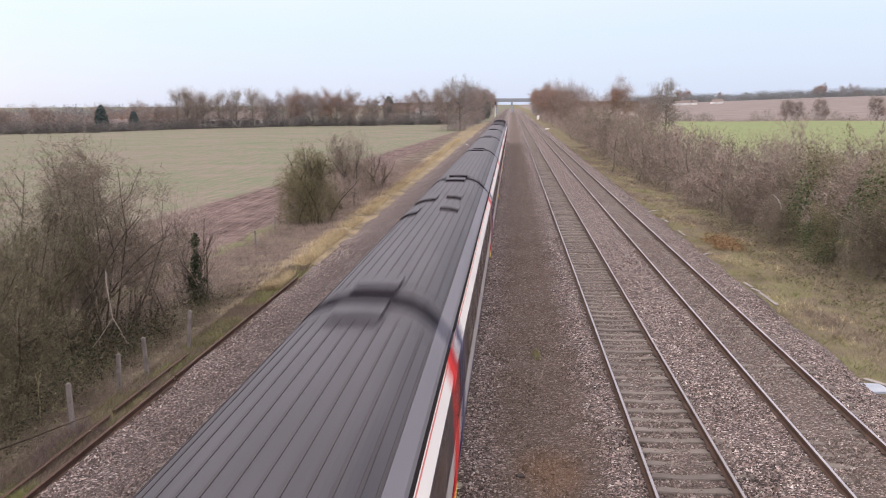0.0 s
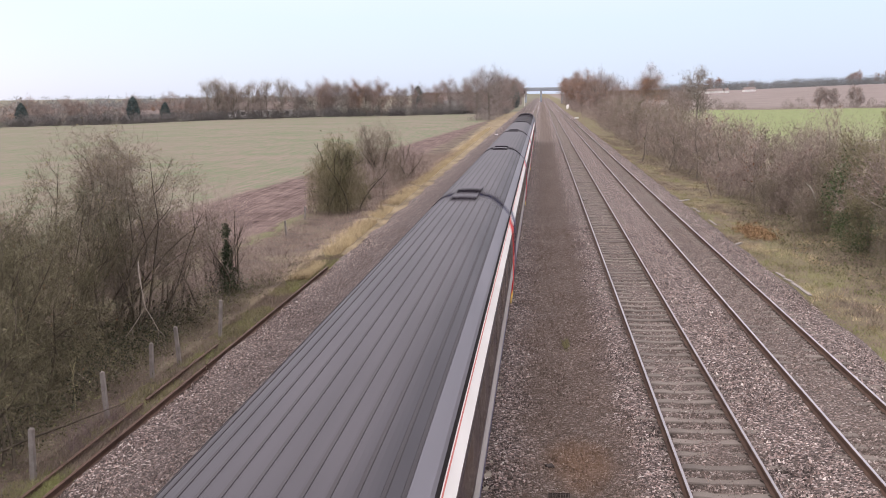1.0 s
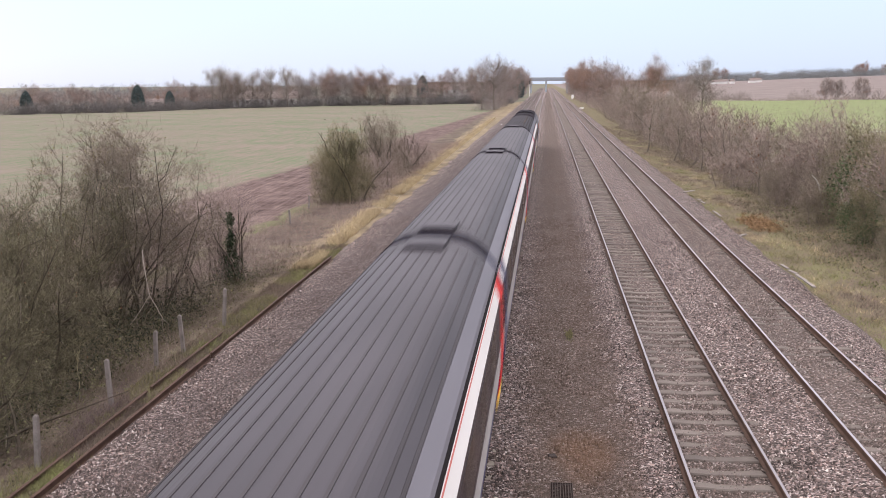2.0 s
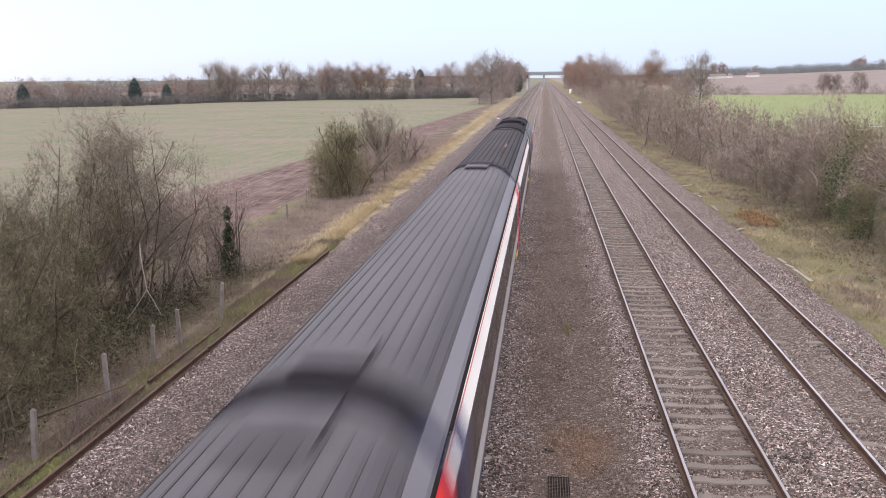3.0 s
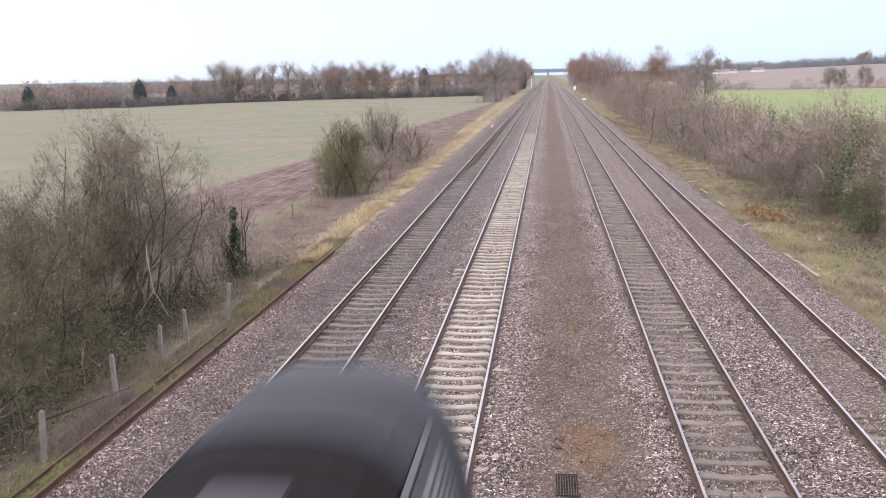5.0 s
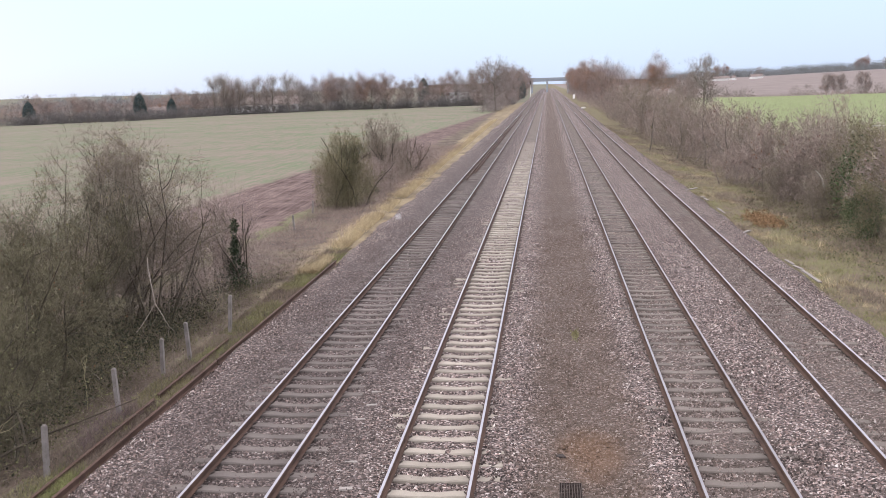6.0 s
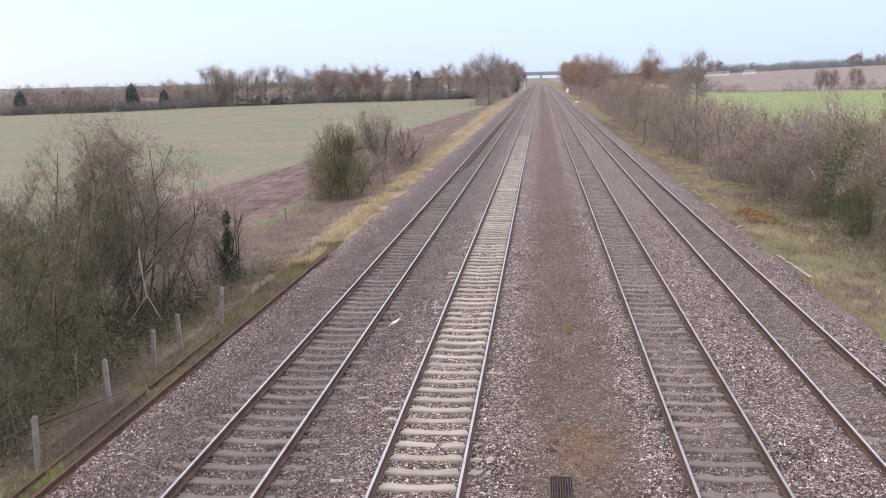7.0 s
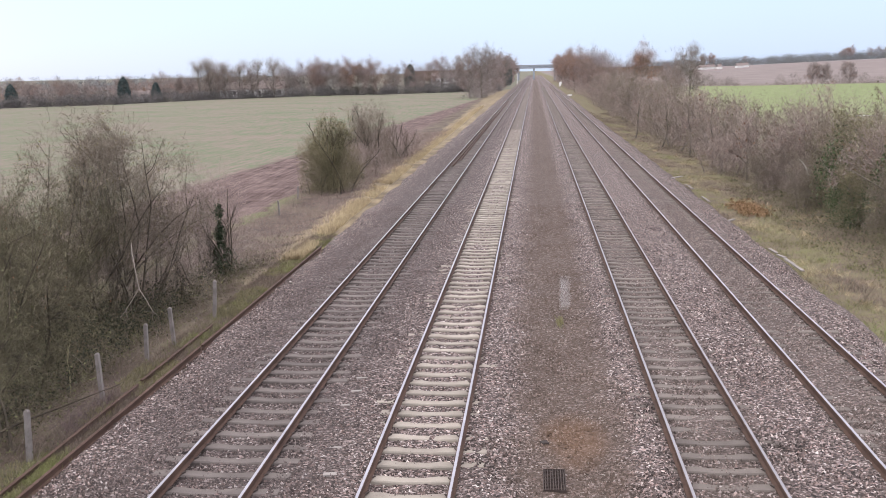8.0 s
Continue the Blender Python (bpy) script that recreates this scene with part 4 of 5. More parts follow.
def put(ob, x, y, z=-1.0, turn=0.0, size=1.0, tall=1.0, label=""):
    c = copy_thing(ob, Matrix.LocRotScale((x, y, z), Euler((0, 0, radians(turn))), (size, size, size * tall)))
    if label:
        tagged(c, label)
    return c


def settle(ob, x, y, z=-1.0, turn=0.0, size=1.0, tall=1.0):
    ob.matrix_basis = Matrix.LocRotScale((x, y, z), Euler((0, 0, radians(turn))), (size, size, size * tall))
    return ob


def thicket(name, seed, place, count, size, reach, material, label, cat="undergrowth", leaves=0, leaf=None, leaf_size=0.05, pieces=2):
    """Low tangled growth over a stretch of ground: place(rng, n) gives feet."""
    rng = np.random.default_rng(seed)
    foot = place(rng, count)
    head = np.stack([rng.normal(0, 0.7, count), rng.normal(0, 0.7, count), rng.uniform(0.3, 1.2, count)], axis=1)
    g = grow(rng, foot, head, reach * rng.uniform(0.4, 1.2, count), np.full(count, size), pieces, 0.3, -0.05)
    b = empty(name, label=label, category=cat, kind="stuff")
    v, f = slivers(g[0], g[1], np.maximum(g[2], 0.0022), rng)
    joined("stalks", mesh_of("stalks", v, f, material), b, kind="stuff")
    if leaves:
        i = rng.integers(0, len(g[0]), leaves)
        v, f = leaf_quads(rng, g[0][i] + rng.normal(0, 0.08, (leaves, 3)), leaf_size)
        joined("leaves", mesh_of("leaves", v, f, leaf), b, kind="stuff")
    return b


def blades(name, seed, feet, height, width, material, label, lean=0.35):
    """Grass: thin pointed blades."""
    rng = np.random.default_rng(seed)
    n = len(feet)
    a = rng.uniform(0, 6.28, n)
    h = height * rng.uniform(0.4, 1.15, n)
    side = np.stack([np.cos(a), np.sin(a), np.zeros(n)], axis=1) * width
    tip = feet + np.stack([rng.normal(0, lean, n) * h, rng.normal(0, lean, n) * h, h], axis=1)
    v = np.stack([feet - side, feet + side, tip], axis=1).reshape(-1, 3)
    return joined(name, mesh_of(name, v, np.arange(n * 3).reshape(-1, 3), material), label=label, kind="stuff", category="grass")


def on_ground(x, y, sink=0.03):
    z = np.where(np.abs(x) < 9.5, np.maximum(bed_height(x), ground_height(x, y)), ground_height(x, y))
    return np.stack([x, y, z - sink], axis=1)


def left_bushes():
    lab = "tall leafless brown thorn bush with mossy stems beside the fence"
    olive = "leafless olive-brown bush with yellowish lichened twigs"
    settle(shrub(11, 7.0, 5.9, 24, 1700, 46000, 0.0046, TWIG, lab, 5000, LEAF_LICHEN, 0.024, skirt=0.25, fill=7000), -13.95, 28.8, -0.95, 0)
    settle(shrub(12, 5.9, 5.2, 18, 1200, 30000, 0.0046, MOSS, olive, 3000, LEAF_BRAMBLE, 0.022, skirt=0.4, fill=7000), -15.2, 26.4, -0.95, 40)
    settle(shrub(13, 5.2, 5.0, 16, 1000, 24000, 0.0048, MOSS, lab, 300, LEAF_RUSSET, 0.022, skirt=0.5, fill=7000), -13.2, 21.4, -0.95, 80)
    settle(shrub(14, 4.6, 4.6, 16, 900, 22000, 0.0046, MOSS, olive, 3000, LEAF_BRAMBLE, 0.024, skirt=0.5, fill=6000), -12.2, 17.2, -0.9, 120)
    settle(shrub(15, 4.0, 3.4, 10, 300, 9000, 0.0046, TWIG_RED, "low reddish-brown leafless bush above brambles", fill=12000), -13.4, 32.6, -0.95, 10)
    settle(shrub(22, 4.5, 3.8, 10, 300, 9000, 0.0046, TWIG_RED, "low reddish-brown leafless bush above brambles", fill=12000), -12.7, 35.6, -0.95, 10)
    settle(shrub(16, 3.4, 1.5, 8, 120, 2500, 0.0056, TWIG_RED, "small bush smothered in dark green ivy", ivy=7000), -12.1, 34.6, -0.95, 0)
    settle(shrub(17, 4.8, 5.0, 12, 500, 14000, 0.0046, TWIG_RED, lab, fill=9000), -17.6, 27.0, -1.0, 60)
    settle(shrub(18, 5.4, 3.8, 14, 620, 12000, 0.0075, TWIG_GREEN, "dense rounded leafless bush standing in dead grass", 2600, LEAF_BRAMBLE, 0.045, skirt=1.6, fill=40000), -13.5, 60.8, -0.95, 0)
    settle(shrub(19, 5.6, 4.4, 12, 600, 10000, 0.0070, TWIG, "leafless brown bush standing in dead grass", skirt=1.2, fill=24000), -13.4, 77.0, -0.95, 30)
    settle(shrub(20, 3.6, 5.0, 12, 380, 6000, 0.0075, TWIG_RED, "low spreading brown bush in dead grass", skirt=1.2, fill=20000), -12.6, 85.0, -0.95, 70)
    settle(shrub(21, 2.8, 4.0, 10, 200, 3000, 0.0075, TWIG_RED, "low spreading brown bush in dead grass", skirt=1.2, fill=14000), -12.9, 69.0, -0.9, 70)
    # a dead limb hanging out of the crown, forked at its lower end
    limb = np.array([(-11.60, 25.6, 2.1), (-11.56, 25.5, 1.80), (-11.45, 25.4, 1.25), (-11.39, 25.4, 0.78), (-11.60, 25.35, 0.45), (-11.78, 25.3, 0.18), (-11.99, 25.3, -0.08)])
    fork = np.array([(-11.39, 25.4, 0.78), (-11.21, 25.4, 0.47), (-11.0, 25.35, 0.11), (-10.8, 25.3, -0.05)])
    twigs = np.array([(-11.45, 25.4, 1.25), (-11.2, 25.4, 1.0), (-11.78, 25.3, 0.18), (-11.7, 25.2, -0.2), (-11.0, 25.35, 0.11), (-11.05, 25.3, -0.3)])
    b = empty("dead_branch", label="bare pale grey dead branch leaning in the bush", category="branch")
    v, f = stack(prisms(limb[:-1], limb[1:], np.linspace(0.019, 0.009, 6), np.linspace(0.018, 0.005, 6), 5), prisms(fork[:-1], fork[1:], np.linspace(0.011, 0.008, 3), np.linspace(0.010, 0.004, 3), 5),
                 prisms(twigs[0::2], twigs[1::2], np.full(3, 0.007), np.full(3, 0.003), 5))
    joined("limb", mesh_of("limb", v, f, TWIG_PALE), b)

    def strip(x0, x1, y0, y1):
        def place(rng, n):
            return on_ground(rng.uniform(x0, x1, n), rng.uniform(y0, y1, n))
        return place
    thicket("bramble_thicket", 31, strip(-15.5, -10.5, 12, 36), 5000, 0.0045, 1.1, MOSS, "tangled brambles and dead stalks under the bushes", leaves=12000, leaf=LEAF_BRAMBLE, leaf_size=0.03, pieces=3)
    thicket("leafy_undergrowth", 36, strip(-15.5, -11.2, 12, 31), 2500, 0.005, 1.7, MOSS, "dark leafy undergrowth beneath the bushes", leaves=34000, leaf=LEAF_UNDER, leaf_size=0.036, pieces=4)
    thicket("pale_stalks", 34, strip(-12.4, -9.6, 12, 40), 900, 0.0036, 0.9, TWIG_PALE, "pale dead stalks standing among the brambles")
    thicket("bramble_thicket", 32, strip(-12.6, -9.5, 12, 42), 8000, 0.0036, 0.55, DEAD_GRASS, "grey-brown dead stalks and weeds along the fence", leaves=5000, leaf=LEAF_BRAMBLE, leaf_size=0.028)
    thicket("dead_weeds", 33, strip(-15.2, -10.3, 36, 120), 24000, 0.006, 0.75, BANK_WEED, "purplish-brown dead weeds on the bank")
    thicket("dock_stalks", 35, strip(-10.0, -9.5, 17.6, 20.2), 420, 0.004, 0.8, PURPLE_STALK, "dull purple-brown dead dock stalks beside a post")
    # pale bare suckers rising from the undergrowth
    rng = np.random.default_rng(63)
    for x, y in ((-10.9, 15.2), (-11.4, 17.8), (-11.2, 20.6), (-12.1, 23.2), (-11.4, 30.8), (-12.9, 22.0)):
        g = grow(rng, np.array([[x, y, -0.85]]), np.array([[rng.normal(0, 0.2), rng.normal(0, 0.2), 1.0]]), np.array([rng.uniform(1.5, 2.6)]), np.array([0.018]), 7, 0.16, 0.02)
        side = bough(rng, g, 7, 0.55, 0.009, 3, 0.25, 0.05, 0.8)
        b = empty("bare_sapling", label="pale lichened bare sapling in the undergrowth", category="sapling", group="bare saplings")
        bark = TWIG_PALE if x < -11.3 else TWIG_GREEN
        line, wide = np.concatenate([g[0], g[1][-1:]]), np.append(g[2], g[3][-1])
        part("stem", lofted([[(p[0] + r * math.cos(k * 1.2566), p[1] + r * math.sin(k * 1.2566), p[2]) for k in range(5)] for p, r in zip(line, wide)]), bark, b)
        v, f = prisms(*side[:4], 4)
        joined("twig_spray", mesh_of("twig_spray", v, f, bark), b, kind="stuff")


def clumps(seed, feet, spread, each, height, width, material, name, label, lean=0.5):
    """Tussocks: short blades fanning from each foot."""
    rng = np.random.default_rng(seed)
    big = np.repeat(rng.uniform(0.5, 1.3, len(feet)), each)
    p = np.repeat(feet, each, axis=0)
    p[:, :2] += rng.normal(0, spread, (len(p), 2)) * big[:, None]
    n = len(p)
    a, h = rng.uniform(0, 6.28, n), height * big * rng.uniform(0.5, 1.2, n)
    side = np.stack([np.cos(a), np.sin(a), np.zeros(n)], axis=1) * width
    tip = p + np.stack([rng.normal(0, lean, n) * h, rng.normal(0, lean, n) * h, h], axis=1)
    v = np.stack([p - side, p + side, tip], axis=1).reshape(-1, 3)
    return joined(name, mesh_of(name, v, np.arange(n * 3).reshape(-1, 3), material), label=label, kind="stuff", category="grass")


def verges():
    rng = np.random.default_rng(77)
    n = 62000
    y = 36 + 165 * rng.random(n) ** 1.7
    x = -9.0 - 0.008 * y - np.abs(rng.normal(0, 0.62, n)) * ease(y, 15, 60)
    thick = np.sin(y * 0.9) + np.sin(y * 0.37 + 2) + np.sin(x * 3 + y * 1.9) + rng.normal(0, 0.7, n) > -0.5
    x, y = x[thick], y[thick]
    blades("straw_grass", 41, on_ground(x, y), 0.32, 0.012, STRAW, "pale straw-coloured long grass along the ballast edge")
    n = 36000
    y = 12 + 30 * rng.random(n)
    x = rng.uniform(-10.2, -9.05, n)
    clump = np.sin(y * 2.1) + np.sin(y * 0.9 + 1) + np.sin(x * 7) * 0.5 > -0.2
    blades("dead_grass", 47, on_ground(x, y)[~clump], 0.22, 0.005, DEAD_GRASS, "dead grass between the edging rails and fence")
    blades("verge_grass", 42, on_ground(x, y)[clump], 0.16, 0.006, GRASS, "short grass between the edging rails and fence")
    # brighter tufts between the rails
    y = 12 + 30 * rng.random(520)
    x = np.where(rng.random(520) < 0.6, rng.normal(-9.22, 0.09, 520), rng.uniform(-10.0, -9.1, 520))
    keep = np.sin(y * 1.3 + 0.5) + np.sin(y * 0.55) + rng.normal(0, 0.4, 520) > 0.25
    clumps(48, on_ground(x[keep], y[keep]), 0.09, 40, 0.17, 0.007, LUSH, "grass_tufts", "bright green grass tufts along the edging rail", 0.8)
    # the eastern bank: tussocks in drifts of green, yellow and brown
    n = 5200
    y = 19 + 150 * rng.random(n) ** 1.9
    x = 9.55 + 5.6 * rng.random(n) ** 1.15
    drift = 1.2 * np.sin(y * 0.42 + x * 0.9) + np.sin(x * 1.5 + y * 0.17 + 1) + 0.45 * (11.8 - x) - 0.022 * (y - 42) + rng.normal(0, 0.35, n)
    p = on_ground(x, y)
    for k, (lo, hi, tall, paint, label) in enumerate((
            (0.7, 99, 0.17, LUSH, "green grass tussocks beside the ballast"), (-0.5, 0.7, 0.22, GRASS, "yellow-green grass tussocks on the bank"),
            (-1.0, -0.5, 0.26, STRAW, "straw-coloured dead grass tussocks on the bank"), (-99, -1.0, 0.30, DEAD_GRASS, "grey-brown dead grass below the hedge"))):
        pick = (drift > lo) & (drift <= hi)
        clumps(43 + k * 7, p[pick], 0.16, 16, tall, 0.008, paint, "bank_grass", label, 0.7)
    n = 26000
    y, x = 20 + 110 * rng.random(n) ** 1.7, 9.7 + 4.8 * rng.random(n) ** 1.2
    blades("dead_grass", 44, on_ground(x, y), 0.20, 0.006, BANK_WEED, "thin purplish-brown dead grass over the bank", 0.7)
    n = 1500
    p = np.stack([0.72 + rng.normal(0, 0.05, n), 25.9 + rng.normal(0, 0.25, n), np.full(n, -0.30)], axis=1)
    blades("weed_tuft", 46, p[:260], 0.12, 0.008, GRASS, "small green weed growing in the ballast")


def right_hedge():
    rng = np.random.default_rng(9)
    lab = "dense leafless reddish-brown hedge bush above rough grass"
    kinds = [settle(shrub(51, 5.6, 5.6, 12, 420, 10000, 0.0085, TWIG_RED, lab, 700, LEAF_RUSSET, 0.04, "hedge_bush", "lineside hedge", fill=26000), 17.9, 46.5, -0.8, 0, 1.15),
             settle(shrub(52, 5.5, 5.6, 12, 420, 10000, 0.0085, TWIG, "dense leafless brown hedge bush above rough grass", 900, LEAF_BRAMBLE, 0.04, "hedge_bush", "lineside hedge", fill=26000), 18.0, 54.0, -0.8, 90, 1.08),
             settle(shrub(53, 5.4, 5.4, 12, 400, 9000, 0.0085, TWIG_GREEN, "hedge bush with evergreen ivy among bare twigs", 300, LEAF_BRAMBLE, 0.05, "hedge_bush", "lineside hedge", ivy=3200, fill=24000), 17.4, 50.3, -0.8, 0, 1.10)]
    light = [settle(shrub(54, 5.6, 6.0, 8, 200, 4200, 0.013, TWIG_RED, lab, 150, LEAF_RUSSET, 0.08, "hedge_bush", "lineside hedge", fill=8500), 15.5, 78.0, -0.8),
             settle(shrub(55, 5.8, 6.0, 8, 200, 4200, 0.013, TWIG, "dense leafless brown hedge bush above rough grass", 150, LEAF_BRAMBLE, 0.08, "hedge_bush", "lineside hedge", fill=8500), 16.0, 83.0, -0.8)]
    for y, x, k, s in ((38.5, 18.6, 1, 1.16), (42.0, 18.4, 2, 1.18), (48.0, 21.5, 1, 1.0), (57.5, 16.9, 0, 1.02), (62.0, 17.2, 1, 1.0), (67.5, 15.6, 3, 0.96), (72.5, 16.0, 4, 0.96), (54.5, 21.5, 3, 0.92), (59.5, 14.6, 1, 0.55), (70.0, 13.6, 3, 0.55), (52.5, 15.2, 1, 0.5), (46.0, 15.4, 2, 0.5), (42.0, 16.0, 1, 0.55)):
        put((kinds + light)[k], x, y, -0.8, rng.uniform(0, 360), s * rng.uniform(0.92, 1.05))
    for i in range(20):
        y = 88 + i * 6.5
        put(light[i % 2], 15.0 + rng.uniform(-0.8, 1.6), y, -0.8, rng.uniform(0, 360), rng.uniform(0.9, 1.15) * (1 + 0.25 * (y > 120)))

    def strip(x0, x1, y0, y1):
        def place(r, n):
            return on_ground(r.uniform(x0, x1, n), r.uniform(y0, y1, n))
        return place
    thicket("bramble_thicket", 61, strip(13.2, 18.0, 34, 110), 6500, 0.006, 1.2, TWIG, "tangled brown brambles at the foot of the hedge", leaves=14000, leaf=LEAF_BRAMBLE, leaf_size=0.05)
    thicket("bramble_thicket", 64, strip(12.0, 14.6, 30, 62), 2500, 0.006, 0.55, DEAD_GRASS, "low grey brambles on the bank", leaves=6000, leaf=LEAF_BRAMBLE, leaf_size=0.04)
    thicket("dead_bracken", 62, strip(10.9, 12.3, 49.5, 54.5), 700, 0.006, 0.7, BRACKEN, "patch of orange-brown dead bracken in grass", leaves=2600, leaf=BRACKEN, leaf_size=0.06)


def hedge_deadwood():
    """A pale broken branch in the hedge, and the white rail of a fence in the pasture."""
    pts = np.array([[14.9, 52.5, 0.55], [14.75, 52.4, 1.15], [14.6, 52.4, 1.45], [14.3, 52.3, 1.75]])
    b = empty("dead_branch", label="short broken white dead branch in the hedge", category="branch")
    v, f = prisms(pts[:-1], pts[1:], np.array([0.05, 0.05, 0.04]), np.array([0.05, 0.04, 0.02]), 5)
    joined("limb", mesh_of("limb", v, f, DEADWOOD), b)
    rail = empty("pasture_fence", pose(47.0, 132, -1.0), label="low white tape fence across the pasture", category="fence")
    part("tape", cube(-4, 14, -0.02, 0.02, 0.85, 0.93), RENDER_WHITE, rail)
    for k in range(4):
        part("post", cube(-4 + k * 6 - 0.05, -4 + k * 6 + 0.05, -0.05, 0.05, -0.3, 1.05, 0.01), POST_CONCRETE, rail)


def far_trees():
    rng = np.random.default_rng(23)
    bare = [settle(tree(71, 11.5, 9.5, FAR_TWIG, "bare grey-brown tree on the field boundary"), -72, 337), settle(tree(72, 11, 10, FAR_RED, "bare reddish-brown tree on the field boundary"), -63, 338)]
    pale = settle(tree(73, 12.5, 8.5, TWIG_PALE, "tall pale leafless poplar on the field boundary", 3000, thick=0.026, lift=0.22, bole=0.12, reach=0.9), -107, 305)
    oak = settle(tree(74, 12, 11.0, FAR_TWIG, "oak with russet-brown autumn leaves still on", 2200, 5600, FAR_RUSSET, leaf_size=0.13), -77, 342)
    oak2 = settle(tree(75, 12, 10.5, FAR_RED, "thinly russet-leaved tree on the boundary", 3000, 2400, FAR_RUSSET, leaf_size=0.09), -58, 340)
    scrub = settle(tree(76, 6, 6.5, FAR_TWIG, "low leafless scrubby tree beyond the field", 2200, 300, FAR_RUSSET, 0.034, 0.03), -150, 270)
    fir = settle(conifer(77, 7.9, 4.2, "dark green rounded conifer beyond the field"), -127, 284)
    put(fir, -153, 265, -1, 0, 0.9, 0.9)
    put(fir, -122, 297, -1, 0, 0.8, 0.95)
    put(fir, -55, 420, -1, 0, 1.4)
    # along the far edge of the western field
    line = np.array([(-200, 205), (-147, 248), (-124, 268), (-104, 308), (-72, 336), (-29, 354), (-12, 358)], float)

    def along(r, t, aside=0.0, back=0.0):
        k = np.minimum(t.astype(int), len(line) - 2)
        p = line[k] + (line[k + 1] - line[k]) * (t - k)[:, None]
        return on_ground(p[:, 0] + r.normal(0, 0.8, len(t)) - aside, p[:, 1] + r.normal(0, 0.8, len(t)) + back)
    t = np.linspace(0.0, 5.9, 340)
    mounds("field_hedge", 81, along(rng, t), 1.8, 3.3, 330, 0.45, 0.055, HEDGE_DARK, "long dark leafless hedge along the far field edge", "hedge", 4000, LEAF_BRAMBLE, 0.09)
    t = rng.uniform(0.0, 3.2, 260)
    mounds("far_wood", 82, along(rng, t, rng.uniform(0, 20, 260), rng.uniform(34, 110, 260)), 4.5, 6.8, 160, 0.7, 0.07, FAR_RED, "hazy distant wood and hedges on the plain", "woods", 15000, FAR_RUSSET, 0.2)
    t = rng.uniform(0.0, 5.6, 240)
    mounds("far_wood", 86, along(rng, t, rng.uniform(0, 20, 240), np.where(t < 3.0, rng.uniform(30, 90, 240), rng.uniform(6, 60, 240))), 3.4, 5.0, 200, 0.7, 0.06, HEDGE_DARK, "hazy distant wood and hedges on the plain", "woods", 2000, LEAF_BRAMBLE, 0.2)
    t = rng.uniform(0.0, 4.0, 160)
    mounds("far_wood", 87, along(rng, t, rng.uniform(40, 160, 160), rng.uniform(150, 420, 160)), 9.0, 7.6, 160, 1.4, 0.16, FAR_GREEN, "wood far out on the plain, painted blue-grey with haze", "woods")
    for i in range(14):
        p = along(rng, np.array([0.2 + 2.8 * (i + rng.uniform(-0.5, 0.5)) / 14]), 0, rng.uniform(4, 50))[0]
        put(scrub if i % 3 else oak2, p[0], p[1], -1, rng.uniform(0, 360), rng.uniform(0.9, 1.35) if i % 3 else rng.uniform(0.6, 0.8))
    kinds = [bare[0], bare[1], oak2, bare[0], bare[1], pale, bare[0]]
    for i in range(30):
        p = along(rng, np.array([2.75 + 2.6 * (i + rng.uniform(-0.4, 0.4)) / 30]), 0, rng.uniform(2, 40))[0]
        put(kinds[rng.integers(0, 7)], p[0], p[1], -1, rng.uniform(0, 360), rng.uniform(0.72, 1.02))
    for x, y, s in ((-111, 306, 0.95), (-103, 309, 0.9), (-99, 313, 0.85), (-94, 318, 0.95), (-89, 320, 0.98)):
        put(pale, x, y, -1, x * 7, s)
    for x, y, s, k in ((-66, 338, 0.98, oak), (-79, 333, 0.9, oak2), (-42, 420, 1.1, oak2), (-20, 430, 1.0, bare[0]), (-30, 440, 1.1, pale), (-35, 445, 1.1, pale)):
        put(k, x, y, -1, x * 11, s)
    # beside the line, west
    for x, y, s, k in ((-15.0, 273, 1.2, bare[0]), (-19.0, 280, 1.1, bare[1]), (-15.0, 300, 1.05, bare[1]), (-14.5, 330, 1.1, bare[0]), (-14.0, 365, 1.1, bare[1]), (-14.5, 400, 1.15, oak2), (-13.5, 440, 1.2, bare[0]), (-14, 490, 1.15, bare[1]), (-14, 560, 1.2, oak2), (-15, 620, 1.2, bare[0])):
        put(k, x, y, -1, x * 31 + y, s)
    put(fir, -13.5, 455, -1, 0, 1.5, 1.1)
    # beside the line, east
    for x, y, s, k in ((17, 176, 0.62, bare[1]), (16.5, 206, 0.70, oak2), (16, 238, 0.98, oak2), (18.5, 250, 0.9, bare[1]), (15.5, 275, 0.95, bare[1]), (15, 300, 1.05, oak), (17, 318, 1.0, bare[1]), (14.5, 345, 1.1, oak2), (14, 390, 1.15, oak), (14, 440, 1.2, oak), (14, 500, 1.2, bare[0]), (15, 570, 1.2, oak), (17, 640, 1.2, bare[1]),
                       (29, 258, 1.05, oak), (25, 262, 0.8, bare[1]), (37, 232, 1.05, bare[0]), (38.5, 240, 0.8, bare[1]), (33, 240, 0.75, bare[1]), (31, 215, 0.62, bare[1]), (36, 250, 0.7, oak2)):
        put(k, x, y, -1, x * 31 + y, s)
    # scrub under the trees on both sides of the line
    y = np.arange(84.0, 330, 1.9)
    mounds("lineside_scrub", 85, on_ground(16.2 + rng.uniform(-1.6, 2.6, len(y)), y), 2.6, 5.2, 420, 0.6, 0.024, TWIG_RED, "dense leafless scrub beside the line", "undergrowth", 4000, LEAF_BRAMBLE, 0.1)
    y = np.arange(330.0, 650, 3.5)
    mounds("lineside_scrub", 88, on_ground(16.0 + rng.uniform(-2.0, 4.0, len(y)), y), 3.0, 5.6, 160, 0.9, 0.05, FAR_RED, "dense leafless scrub beside the line", "undergrowth")
